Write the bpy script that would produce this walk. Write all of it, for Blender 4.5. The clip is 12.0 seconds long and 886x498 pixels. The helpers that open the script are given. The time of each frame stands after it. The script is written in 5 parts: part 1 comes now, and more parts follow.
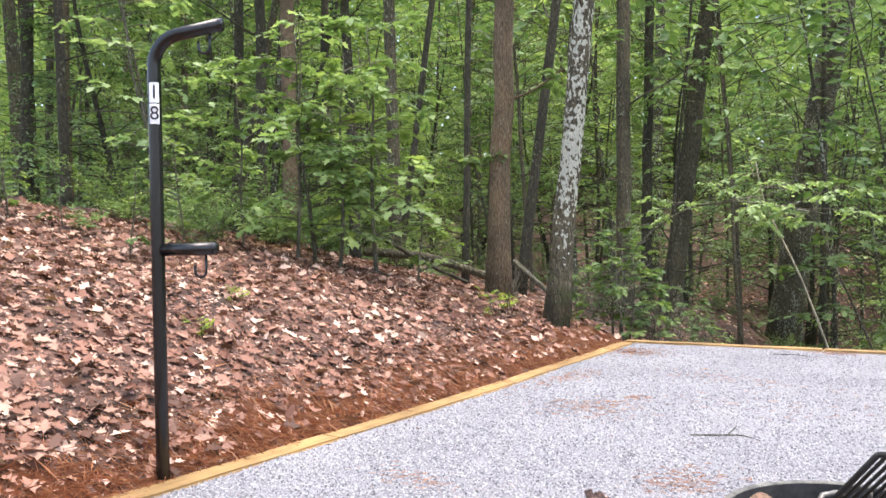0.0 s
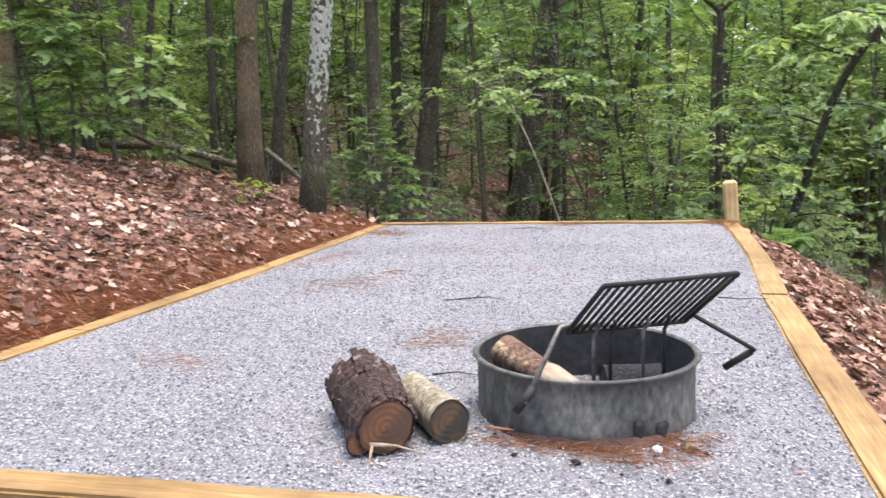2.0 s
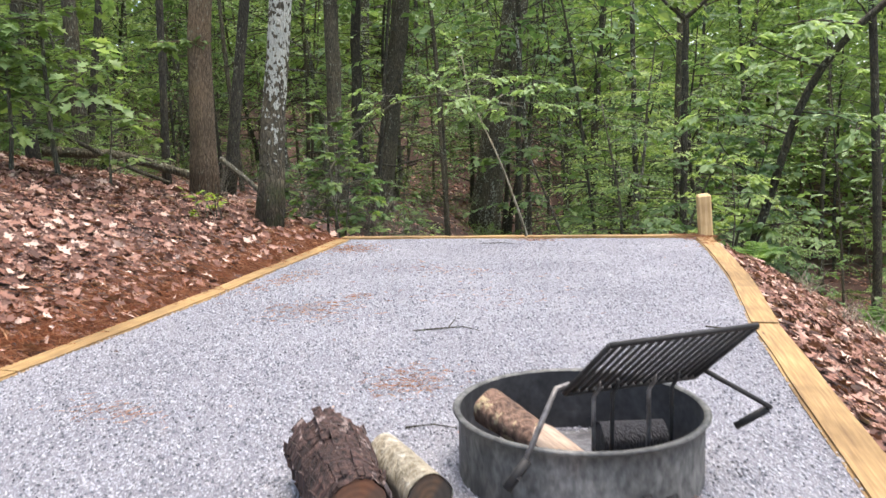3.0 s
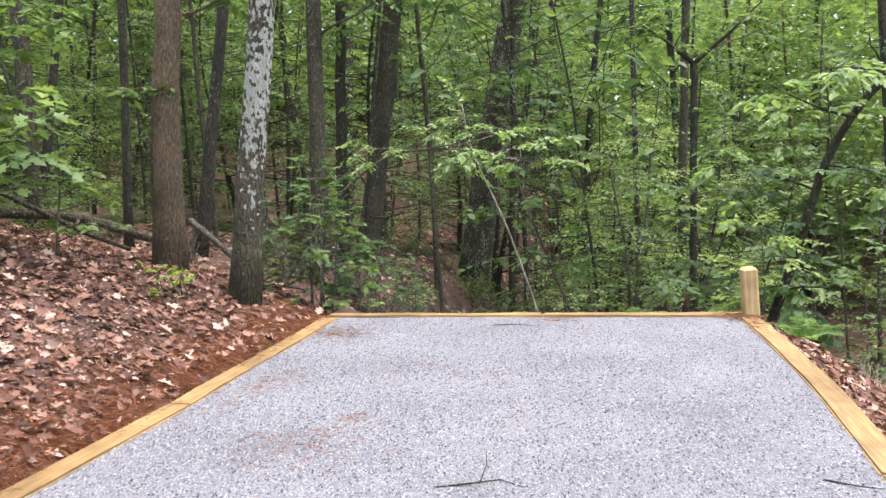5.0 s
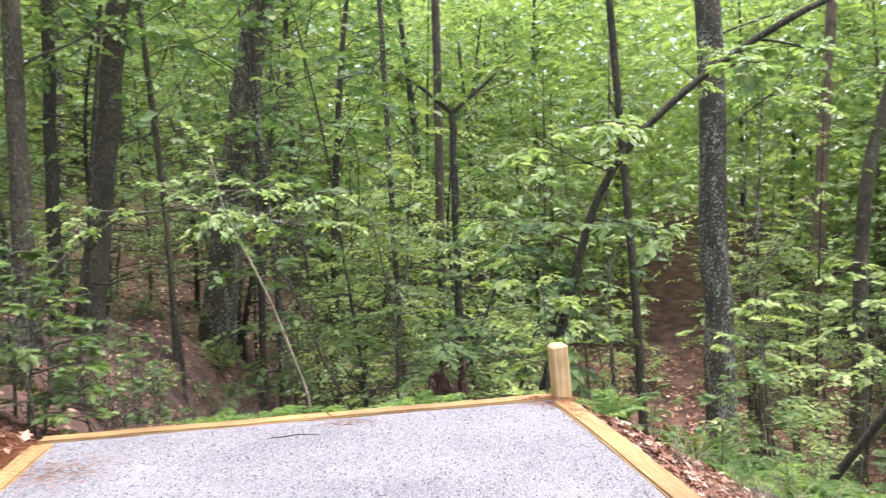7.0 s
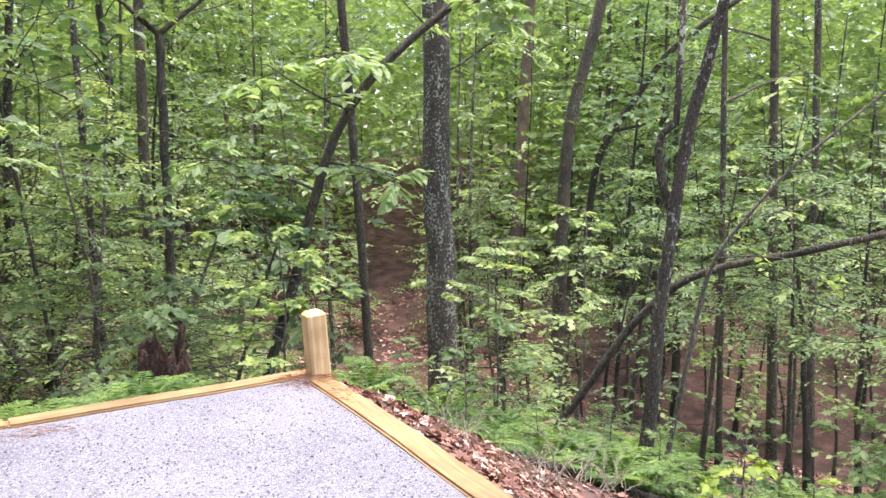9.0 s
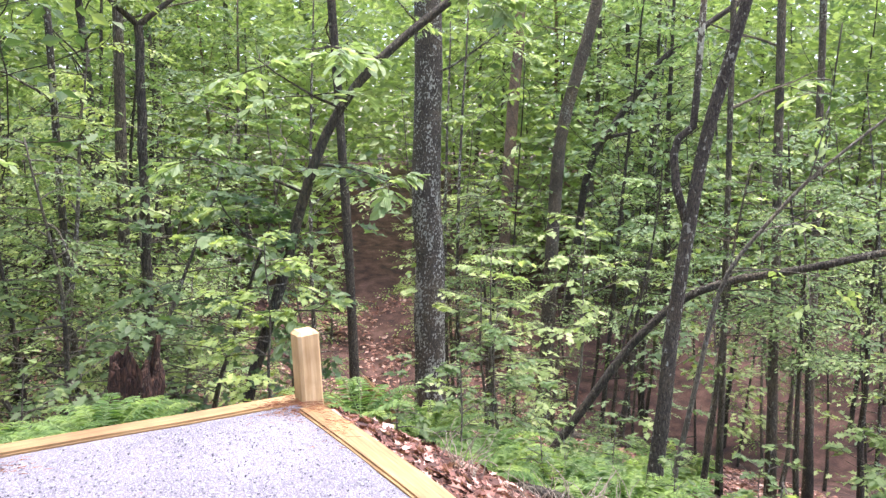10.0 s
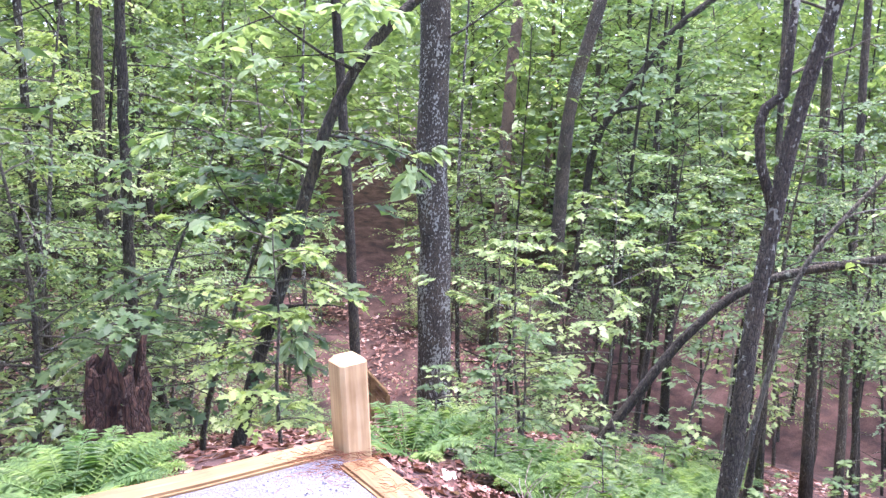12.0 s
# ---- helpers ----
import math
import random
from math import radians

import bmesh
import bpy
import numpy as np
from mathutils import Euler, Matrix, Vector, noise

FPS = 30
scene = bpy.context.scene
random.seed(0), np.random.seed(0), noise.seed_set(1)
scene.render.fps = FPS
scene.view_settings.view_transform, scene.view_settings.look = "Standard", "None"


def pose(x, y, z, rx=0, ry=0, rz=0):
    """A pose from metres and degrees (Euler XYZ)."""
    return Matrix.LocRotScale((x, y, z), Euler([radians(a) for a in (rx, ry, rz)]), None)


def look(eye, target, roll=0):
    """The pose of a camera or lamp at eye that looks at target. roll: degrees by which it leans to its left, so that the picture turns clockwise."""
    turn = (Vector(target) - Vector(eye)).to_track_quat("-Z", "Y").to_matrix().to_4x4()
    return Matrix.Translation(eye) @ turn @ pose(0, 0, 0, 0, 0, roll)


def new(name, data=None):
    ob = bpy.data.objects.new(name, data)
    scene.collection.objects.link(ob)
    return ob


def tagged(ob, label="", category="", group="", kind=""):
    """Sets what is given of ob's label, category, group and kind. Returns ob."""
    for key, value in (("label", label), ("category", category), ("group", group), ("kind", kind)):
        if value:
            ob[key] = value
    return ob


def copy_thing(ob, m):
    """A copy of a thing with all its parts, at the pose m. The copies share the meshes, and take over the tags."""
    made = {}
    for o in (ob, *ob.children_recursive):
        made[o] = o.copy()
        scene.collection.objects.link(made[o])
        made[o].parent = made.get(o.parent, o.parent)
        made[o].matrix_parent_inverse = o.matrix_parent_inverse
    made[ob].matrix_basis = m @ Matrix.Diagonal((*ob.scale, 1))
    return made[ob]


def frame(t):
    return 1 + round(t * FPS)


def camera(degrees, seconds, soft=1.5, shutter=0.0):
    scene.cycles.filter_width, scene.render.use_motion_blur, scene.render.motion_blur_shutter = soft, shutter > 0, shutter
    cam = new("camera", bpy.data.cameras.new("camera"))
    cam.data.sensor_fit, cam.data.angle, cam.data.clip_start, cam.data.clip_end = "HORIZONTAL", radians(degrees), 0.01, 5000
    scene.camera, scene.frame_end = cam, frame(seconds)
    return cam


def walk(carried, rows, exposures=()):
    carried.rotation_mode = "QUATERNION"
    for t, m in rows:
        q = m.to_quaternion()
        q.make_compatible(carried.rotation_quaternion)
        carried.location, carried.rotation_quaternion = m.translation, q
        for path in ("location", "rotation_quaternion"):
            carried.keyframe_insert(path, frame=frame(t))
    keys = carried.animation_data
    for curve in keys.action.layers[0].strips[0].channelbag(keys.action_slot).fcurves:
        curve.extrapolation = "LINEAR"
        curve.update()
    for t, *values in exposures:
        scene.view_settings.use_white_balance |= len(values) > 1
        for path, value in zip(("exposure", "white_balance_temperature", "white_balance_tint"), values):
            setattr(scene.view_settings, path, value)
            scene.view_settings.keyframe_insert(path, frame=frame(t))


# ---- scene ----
cam = camera(56.8, 12.0, soft=1.4, shutter=0.35)
PATH = [
    (0, (0.096, 0.46, 1.212), (-1.309, 1.883, 1.182), -0.8),
    (0.5, (0.08, 0.425, 1.182), (-1.284, 1.885, 1.084), -0.9),
    (1, (0.092, 0.387, 1.154), (-1.176, 1.924, 0.982), -1.3),
    (1.5, (0.097, 0.392, 1.111), (-1.011, 2.038, 0.859), -1.5),
    (2, (0.089, 0.422, 1.099), (-0.828, 2.174, 0.805), -1.6),
    (2.5, (0.023, 0.515, 1.111), (-0.825, 2.3, 0.802), -1.5),
    (3, (-0.147, 0.759, 1.186), (-0.976, 2.556, 0.894), -1.3),
    (3.5, (-0.363, 0.991, 1.271), (-1.195, 2.791, 1.016), -1.1),
    (3.7, (-0.449, 1.085, 1.303), (-1.28, 2.89, 1.065), -1.0),
    (5.3, (-1.009, 1.996, 1.427), (-1.754, 3.831, 1.226), -1.4),
    (5.5, (-1.12, 2.135, 1.433), (-1.783, 3.997, 1.184), -0.8),
    (6, (-1.309, 2.436, 1.46), (-1.896, 4.325, 1.203), -1.3),
    (6.5, (-1.403, 2.742, 1.62), (-1.774, 4.698, 1.451), -1.9),
    (7, (-1.583, 3.009, 1.618), (-1.748, 4.999, 1.501), -1.6),
    (7.5, (-1.728, 3.278, 1.605), (-1.698, 5.274, 1.469), -1.2),
    (7.7, (-1.767, 3.39, 1.6), (-1.66, 5.382, 1.451), -1.1),
    (9.3, (-1.853, 4.338, 1.56), (-1.283, 6.241, 1.293), 0.4),
    (9.5, (-1.858, 4.441, 1.552), (-1.284, 6.345, 1.289), 0.6),
    (10, (-1.836, 4.805, 1.536), (-1.256, 6.708, 1.287), 1.0),
    (10.5, (-1.81, 5.129, 1.516), (-1.221, 7.028, 1.269), 1.3),
    (11, (-1.79, 5.49, 1.51), (-1.172, 7.366, 1.202), 1.6),
    (11.5, (-1.878, 5.84, 1.51), (-1.261, 7.718, 1.203), 1.5),
    (12, (-1.926, 6.15, 1.472), (-1.308, 8.028, 1.165), 1.5),
]
EXPOSURES = [(0, 2.07, 6950, 13), (2.5, 1.8, 6900, 13), (5.5, 1.97, 6850, 12), (7.5, 2.25, 6950, 19), (9.5, 2.28, 6600, 24), (10.5, 2.43, 6350, 29), (11.2, 2.43, 6000, 33), (12, 2.65, 5750, 38)]
walk(cam, [(t, look(eye, target, roll)) for t, eye, target, roll in PATH], EXPOSURES)

# ---- light: overcast summer day ----
world = bpy.data.worlds.new("world")
scene.world = world
world.use_nodes = True
wn = world.node_tree.nodes
sky = wn.new("ShaderNodeTexSky")
sky.sky_type = "NISHITA"
sky.sun_disc = False
sky.sun_elevation, sky.sun_rotation = radians(80), radians(70)
sky.dust_density, sky.air_density = 3.0, 1.0
wn["Background"].inputs["Strength"].default_value = 0.15
world.node_tree.links.new(sky.outputs[0], wn["Background"].inputs["Color"])
sun_data = bpy.data.lights.new("sun", "SUN")
sun_data.energy, sun_data.angle, sun_data.color = 1.4, radians(40), (1.0, 0.97, 0.92)
sun = new("sun", sun_data)
sun.matrix_world = look((1.5, 0.5, 13), (0, 0, 0))

# ---- materials ----
RNG = np.random.default_rng(7)


def mat(name, rough=0.8, metal=0.0):
    m = bpy.data.materials.new(name)
    m.use_nodes = True
    b = m.node_tree.nodes["Principled BSDF"]
    b.inputs["Roughness"].default_value = rough
    b.inputs["Metallic"].default_value = metal
    return m, m.node_tree.nodes, m.node_tree.links, b


def ramp(nodes, stops, mode="LINEAR"):
    r = nodes.new("ShaderNodeValToRGB")
    r.color_ramp.interpolation = mode
    el = r.color_ramp.elements
    while len(el) < len(stops):
        el.new(0.5)
    for e, (p, c) in zip(el, stops):
        e.position, e.color = p, (*c, 1)
    return r


def tex(nodes, links, kind, scale, coord="Object", detail=4.0, stretch=None):
    t = nodes.new(kind)
    t.inputs["Scale"].default_value = scale
    if "Detail" in t.inputs:
        t.inputs["Detail"].default_value = detail
    c = nodes.new("ShaderNodeTexCoord")
    out = c.outputs[coord]
    if stretch:
        mp = nodes.new("ShaderNodeMapping")
        mp.inputs["Scale"].default_value = stretch
        links.new(out, mp.inputs["Vector"])
        out = mp.outputs[0]
    links.new(out, t.inputs["Vector"])
    return t


def mix(nodes, links, a, b, fac, mode="MIX"):
    m = nodes.new("ShaderNodeMix")
    m.data_type, m.blend_type = "RGBA", mode
    for val, sock in ((fac, m.inputs[0]), (a, m.inputs[6]), (b, m.inputs[7])):
        if isinstance(val, (int, float)):
            sock.default_value = val
        elif isinstance(val, tuple):
            sock.default_value = (*val, 1)
        else:
            links.new(val, sock)
    return m.outputs[2]


def bump(nodes, links, bsdf, height, strength, dist):
    b = nodes.new("ShaderNodeBump")
    b.inputs["Strength"].default_value, b.inputs["Distance"].default_value = strength, dist
    links.new(height, b.inputs["Height"])
    links.new(b.outputs[0], bsdf.inputs["Normal"])


def noise_mat(name, stops, scale, fine, rough=0.85, strength=0.5, dist=0.01, stretch=None, coord="Object", metal=0.0, dark=0.55):
    m, n, l, b = mat(name, rough, metal)
    big = tex(n, l, "ShaderNodeTexNoise", scale, coord, 5, stretch)
    small = tex(n, l, "ShaderNodeTexNoise", fine, coord, 6, stretch)
    r = ramp(n, stops)
    l.new(big.outputs[0], r.inputs[0])
    g = ramp(n, [(0.3, (dark, dark, dark)), (0.7, (1.25, 1.25, 1.25))])
    l.new(small.outputs[0], g.inputs[0])
    l.new(mix(n, l, r.outputs[0], g.outputs[0], 1.0, "MULTIPLY"), b.inputs["Base Color"])
    bump(n, l, b, small.outputs[0], strength, dist)
    return m


def leaf_mat(name, stops, through_light=0.45, rough=0.5, tree_tint=True):
    """Leaf: colour varied from leaf to leaf, light passing through the blade."""
    m, n, l, b = mat(name, rough)
    geo = n.new("ShaderNodeNewGeometry")
    r = ramp(n, stops)
    l.new(geo.outputs["Random Per Island"], r.inputs[0])
    col = r.outputs[0]
    if tree_tint:
        oi = n.new("ShaderNodeObjectInfo")
        tr = ramp(n, [(0, (0.6, 0.7, 0.68)), (0.5, (1, 1, 1)), (1, (1.3, 1.2, 0.95))])
        l.new(oi.outputs["Random"], tr.inputs[0])
        col = mix(n, l, col, tr.outputs[0], 1.0, "MULTIPLY")
    l.new(col, b.inputs["Base Color"])
    b.inputs["Specular IOR Level"].default_value = 0.35
    if through_light > 0:
        tl = n.new("ShaderNodeBsdfTranslucent")
        l.new(mix(n, l, col, (1.25, 1.3, 0.75), 1.0, "MULTIPLY"), tl.inputs["Color"])
        ms = n.new("ShaderNodeMixShader")
        ms.inputs[0].default_value = through_light
        l.new(b.outputs[0], ms.inputs[1])
        l.new(tl.outputs[0], ms.inputs[2])
        l.new(ms.outputs[0], n["Material Output"].inputs["Surface"])
    return m


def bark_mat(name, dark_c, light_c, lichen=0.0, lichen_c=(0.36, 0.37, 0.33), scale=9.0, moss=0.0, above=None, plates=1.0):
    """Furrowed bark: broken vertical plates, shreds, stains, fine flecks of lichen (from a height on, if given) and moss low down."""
    m, n, l, b = mat(name, 0.95)

    def math_node(op, x, y, clamp=False):
        k = n.new("ShaderNodeMath")
        k.operation, k.use_clamp = op, clamp
        for val, sock in ((x, k.inputs[0]), (y, k.inputs[1])):
            if isinstance(val, (int, float)):
                sock.default_value = val
            else:
                l.new(val, sock)
        return k.outputs[0]

    warp = tex(n, l, "ShaderNodeTexNoise", 7.0, "Object", 4)
    coord = n.new("ShaderNodeTexCoord")
    wv = n.new("ShaderNodeVectorMath")
    wv.operation = "MULTIPLY_ADD"
    l.new(warp.outputs["Color"], wv.inputs[0])
    wv.inputs[1].default_value = (0.12, 0.12, 0.3)
    l.new(coord.outputs["Object"], wv.inputs[2])
    mp = n.new("ShaderNodeMapping")
    mp.inputs["Scale"].default_value = (1.0, 1.0, 0.2)
    l.new(wv.outputs[0], mp.inputs["Vector"])
    plate = n.new("ShaderNodeTexVoronoi")
    plate.feature = "DISTANCE_TO_EDGE"
    plate.inputs["Scale"].default_value = scale * 3.2
    l.new(mp.outputs[0], plate.inputs["Vector"])
    furrow = ramp(n, [(0.0, (0, 0, 0)), (0.16, (1, 1, 1))])
    l.new(plate.outputs["Distance"], furrow.inputs[0])
    shred = tex(n, l, "ShaderNodeTexNoise", scale * 3.0, "Object", 9, (3.0, 3.0, 0.5))
    r = ramp(n, [(0.3, dark_c), (0.5, tuple(0.5 * (p + q) for p, q in zip(dark_c, light_c))), (0.72, light_c)])
    l.new(shred.outputs[0], r.inputs[0])
    col = mix(n, l, r.outputs[0], mix(n, l, dark_c, r.outputs[0], furrow.outputs[0]), 0.75 * plates)
    blotch = tex(n, l, "ShaderNodeTexNoise", 1.7, "Object", 5)
    br = ramp(n, [(0.32, (0.62, 0.63, 0.6)), (0.5, (1, 1, 1)), (0.68, (1.35, 1.28, 1.18))])
    l.new(blotch.outputs[0], br.inputs[0])
    col = mix(n, l, col, br.outputs[0], 1.0, "MULTIPLY")
    sep = n.new("ShaderNodeSeparateXYZ")
    l.new(coord.outputs["Object"], sep.inputs[0])
    if moss > 0:
        mn = tex(n, l, "ShaderNodeTexNoise", 5.0, "Object", 7)
        low = math_node("MULTIPLY_ADD", sep.outputs[2], -0.12)
        low.node.inputs[2].default_value = 0.2
        mr = ramp(n, [(0.62, (0, 0, 0)), (0.78, (1, 1, 1))])
        l.new(math_node("ADD", mn.outputs[0], low), mr.inputs[0])
        col = mix(n, l, col, (0.06, 0.075, 0.022), math_node("MULTIPLY", mr.outputs[0], moss))
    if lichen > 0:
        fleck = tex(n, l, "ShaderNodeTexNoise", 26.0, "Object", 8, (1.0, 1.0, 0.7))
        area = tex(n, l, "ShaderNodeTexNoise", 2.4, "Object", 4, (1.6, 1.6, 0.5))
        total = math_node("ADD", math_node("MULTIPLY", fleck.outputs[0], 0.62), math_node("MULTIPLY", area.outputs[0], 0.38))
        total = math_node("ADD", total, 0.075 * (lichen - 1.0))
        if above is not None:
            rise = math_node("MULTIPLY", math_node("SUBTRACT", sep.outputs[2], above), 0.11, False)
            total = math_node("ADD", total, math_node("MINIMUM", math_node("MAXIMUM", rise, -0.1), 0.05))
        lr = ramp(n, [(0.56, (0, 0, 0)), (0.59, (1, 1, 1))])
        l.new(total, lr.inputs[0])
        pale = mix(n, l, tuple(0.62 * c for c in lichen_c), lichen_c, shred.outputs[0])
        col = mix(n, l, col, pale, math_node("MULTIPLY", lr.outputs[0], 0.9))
    l.new(col, b.inputs["Base Color"])
    high = math_node("ADD", math_node("MULTIPLY", furrow.outputs[0], 0.6 * plates), shred.outputs[0])
    bump(n, l, b, high, 1.0, 0.022)
    return m


M_GREEN = leaf_mat("green_leaf", [(0, (0.082, 0.142, 0.055)), (0.6, (0.13, 0.21, 0.078)), (1, (0.205, 0.29, 0.118))])
M_GREEN_PALE = leaf_mat("pale_green_leaf", [(0, (0.158, 0.245, 0.105)), (0.6, (0.23, 0.335, 0.145)), (1, (0.345, 0.44, 0.235))])
M_MAPLE = leaf_mat("fresh_green_leaf", [(0, (0.125, 0.205, 0.075)), (0.6, (0.185, 0.285, 0.11)), (1, (0.275, 0.375, 0.165))])
# paler than the near leaves: brightness of distance haze painted into the green
M_FAR = leaf_mat("haze_paled_far_leaf", [(0, (0.185, 0.27, 0.11)), (0.6, (0.255, 0.36, 0.145)), (1, (0.36, 0.45, 0.22))], 0.6)
M_BLUEGREEN = leaf_mat("bluish_green_leaf", [(0, (0.15, 0.245, 0.125)), (1, (0.26, 0.37, 0.22))])
M_BRIGHT = leaf_mat("yellow_green_leaf", [(0, (0.14, 0.22, 0.03)), (1, (0.3, 0.4, 0.06))], tree_tint=False)
M_FERN = leaf_mat("fern_leaf", [(0, (0.1, 0.18, 0.055)), (1, (0.2, 0.32, 0.1))])
M_LITTER = leaf_mat("dead_leaf", [(0, (0.05, 0.026, 0.018)), (0.3, (0.14, 0.062, 0.042)), (0.6, (0.25, 0.125, 0.088)), (0.84, (0.36, 0.215, 0.16)), (1, (0.58, 0.43, 0.35))], 0.12, 0.65, False)
M_DUFF = leaf_mat("crumbled_leaf", [(0, (0.1, 0.055, 0.045)), (0.4, (0.2, 0.115, 0.092)), (0.75, (0.3, 0.19, 0.15)), (1, (0.42, 0.3, 0.24))], 0.05, 0.75, False)
M_STRAW = leaf_mat("pine_straw", [(0, (0.23, 0.09, 0.045)), (0.6, (0.47, 0.205, 0.1)), (1, (0.62, 0.35, 0.19))], 0.0, 0.7, False)
M_BARK = bark_mat("grey_brown_bark", (0.031, 0.027, 0.0155), (0.178, 0.158, 0.098), 0.7, (0.29, 0.31, 0.21))
M_BARK_DARK = bark_mat("dark_bark", (0.0175, 0.016, 0.0095), (0.108, 0.098, 0.061), 0.5, (0.23, 0.25, 0.165))
M_BARK_RED = bark_mat("reddish_bark", (0.048, 0.032, 0.017), (0.265, 0.195, 0.118), 0.4, (0.29, 0.27, 0.18), scale=12, plates=0.55)
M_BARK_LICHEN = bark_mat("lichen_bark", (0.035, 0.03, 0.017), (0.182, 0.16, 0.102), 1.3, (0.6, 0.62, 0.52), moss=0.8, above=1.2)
M_BARK_SPOT = bark_mat("spotted_bark", (0.027, 0.0245, 0.016), (0.142, 0.128, 0.086), 1.3, (0.44, 0.47, 0.36))
M_BARK_LEAN = bark_mat("brown_flecked_bark", (0.033, 0.0275, 0.017), (0.16, 0.14, 0.09), 1.15, (0.4, 0.42, 0.32), scale=6)
M_BARK_CROOK = bark_mat("fine_flecked_bark", (0.024, 0.0215, 0.014), (0.14, 0.127, 0.085), 0.85, (0.4, 0.43, 0.32), scale=13)
M_TWIG = bark_mat("grey_twig_bark", (0.058, 0.054, 0.038), (0.23, 0.22, 0.155), 0.6)
M_DEADWOOD = bark_mat("dead_wood", (0.016, 0.01, 0.007), (0.15, 0.078, 0.045), 0.5, (0.2, 0.16, 0.11), 7)
M_SOIL = noise_mat("forest_soil", [(0.32, (0.035, 0.02, 0.015)), (0.5, (0.085, 0.044, 0.033)), (0.68, (0.15, 0.085, 0.065))], 1.6, 22, 0.95, 0.7, 0.03)
M_METAL = noise_mat("black_painted_steel", [(0.3, (0.006, 0.006, 0.0065)), (0.7, (0.012, 0.012, 0.0125))], 6, 60, 0.27, 0.1, 0.002, dark=0.8)
M_SIGN = noise_mat("white_sign_plastic", [(0.3, (0.72, 0.72, 0.72)), (0.7, (0.8, 0.8, 0.8))], 5, 50, 0.4, 0.05, 0.001, dark=0.92)
M_METAL.node_tree.nodes["Principled BSDF"].inputs["Specular IOR Level"].default_value = 0.5
M_INK = noise_mat("black_ink", [(0.3, (0.01, 0.01, 0.01)), (0.7, (0.015, 0.015, 0.015))], 5, 50, 0.5, 0.05, 0.001)


# ---- mesh helpers ----
def mesh_ob(name, verts, faces, material, parent=None, smooth=True, label="", kind=""):
    me = bpy.data.meshes.new(name)
    me.from_pydata([tuple(v) for v in verts] if not isinstance(verts, np.ndarray) else verts.tolist(), [], faces if isinstance(faces, list) else faces.tolist())
    me.materials.append(material)
    if smooth:
        me.polygons.foreach_set("use_smooth", [True] * len(me.polygons))
    me.update()
    ob = new(name, me)
    ob.parent = parent
    return tagged(ob, label, "", "", kind)


def part(name, bm, material, parent=None, label="", smooth=False):
    me = bpy.data.meshes.new(name)
    bm.to_mesh(me)
    bm.free()
    me.materials.append(material)
    if smooth:
        me.polygons.foreach_set("use_smooth", [True] * len(me.polygons))
    ob = new(name, me)
    ob.parent = parent
    return tagged(ob, label)


def empty(name, m, label, category, group=""):
    ob = new(name)
    ob.empty_display_size = 0.1
    ob.matrix_basis = m
    return tagged(ob, label, category, group)


def tube(points, radii, sides=8, rough=0.0, rng=None, cap=True, flare=0.0):
    """Vertices and faces of a tapering tube along a line of points."""
    P = np.array(points, float)
    rad = np.array(radii, float)
    tan = np.gradient(P, axis=0)
    tan /= np.linalg.norm(tan, axis=1)[:, None] + 1e-9
    ref = np.array((1.0, 0.13, 0.07)) if abs(tan[0][0]) < 0.8 else np.array((0.1, 1.0, 0.05))
    a = np.cross(tan, ref)
    a /= np.linalg.norm(a, axis=1)[:, None] + 1e-9
    b = np.cross(tan, a)
    ang = np.linspace(0, 2 * np.pi, sides, endpoint=False)
    rr = np.repeat(rad[:, None], sides, 1)
    if rough and rng is not None:
        rr = rr * (1 + rough * rng.normal(0, 1, rr.shape))
    if flare:
        lobes = 1 + 0.5 * np.cos(ang * 5 + 1.0)[None, :]
        w = np.exp(-np.arange(len(P)) * 1.1)[:, None]
        rr = rr * (1 + flare * w * lobes)
    V = P[:, None, :] + rr[:, :, None] * (np.cos(ang)[None, :, None] * a[:, None, :] + np.sin(ang)[None, :, None] * b[:, None, :])
    V = V.reshape(-1, 3)
    F = []
    n = len(P)
    for i in range(n - 1):
        for j in range(sides):
            k = (j + 1) % sides
            F.append([i * sides + j, i * sides + k, (i + 1) * sides + k, (i + 1) * sides + j])
    if cap:
        F.append(list(range(sides))[::-1])
        F.append([(n - 1) * sides + j for j in range(sides)])
    return V, F


class Heap:
    """Gathers pieces of one mesh."""

    def __init__(self):
        self.v, self.f, self.n = [], [], 0

    def add(self, V, F):
        self.v.append(np.asarray(V, float))
        off = self.n
        self.f.extend([[i + off for i in q] for q in F])
        self.n += len(V)

    def ob(self, name, material, parent=None, smooth=True, label="", kind=""):
        return mesh_ob(name, np.concatenate(self.v), self.f, material, parent, smooth, label, kind)


# outline of a leaf blade along x (0..1), folded along its midrib
BLADE = np.array([(0, 0, 0), (0.35, 0.3, 0.07), (0.72, 0.22, 0.05), (1, 0, -0.06), (0.72, -0.22, 0.05), (0.35, -0.3, 0.07)])
BLADE_F = [[0, 1, 2, 3], [0, 3, 4, 5]]
DIAMOND = np.array([(0, 0, 0), (0.42, 0.3, 0.06), (1, 0, -0.07), (0.42, -0.3, 0.06)])
DIAMOND_F = [[0, 1, 2], [0, 2, 3]]
LOBED = np.array([(0, 0, 0), (0.22, 0.12, 0.02), (0.3, 0.34, 0.1), (0.46, 0.16, 0.03), (0.62, 0.36, 0.12), (0.72, 0.15, 0.03), (1, 0, 0.0),
                  (0.72, -0.15, 0.03), (0.62, -0.36, 0.12), (0.46, -0.16, 0.03), (0.3, -0.34, 0.1), (0.22, -0.12, 0.02)])
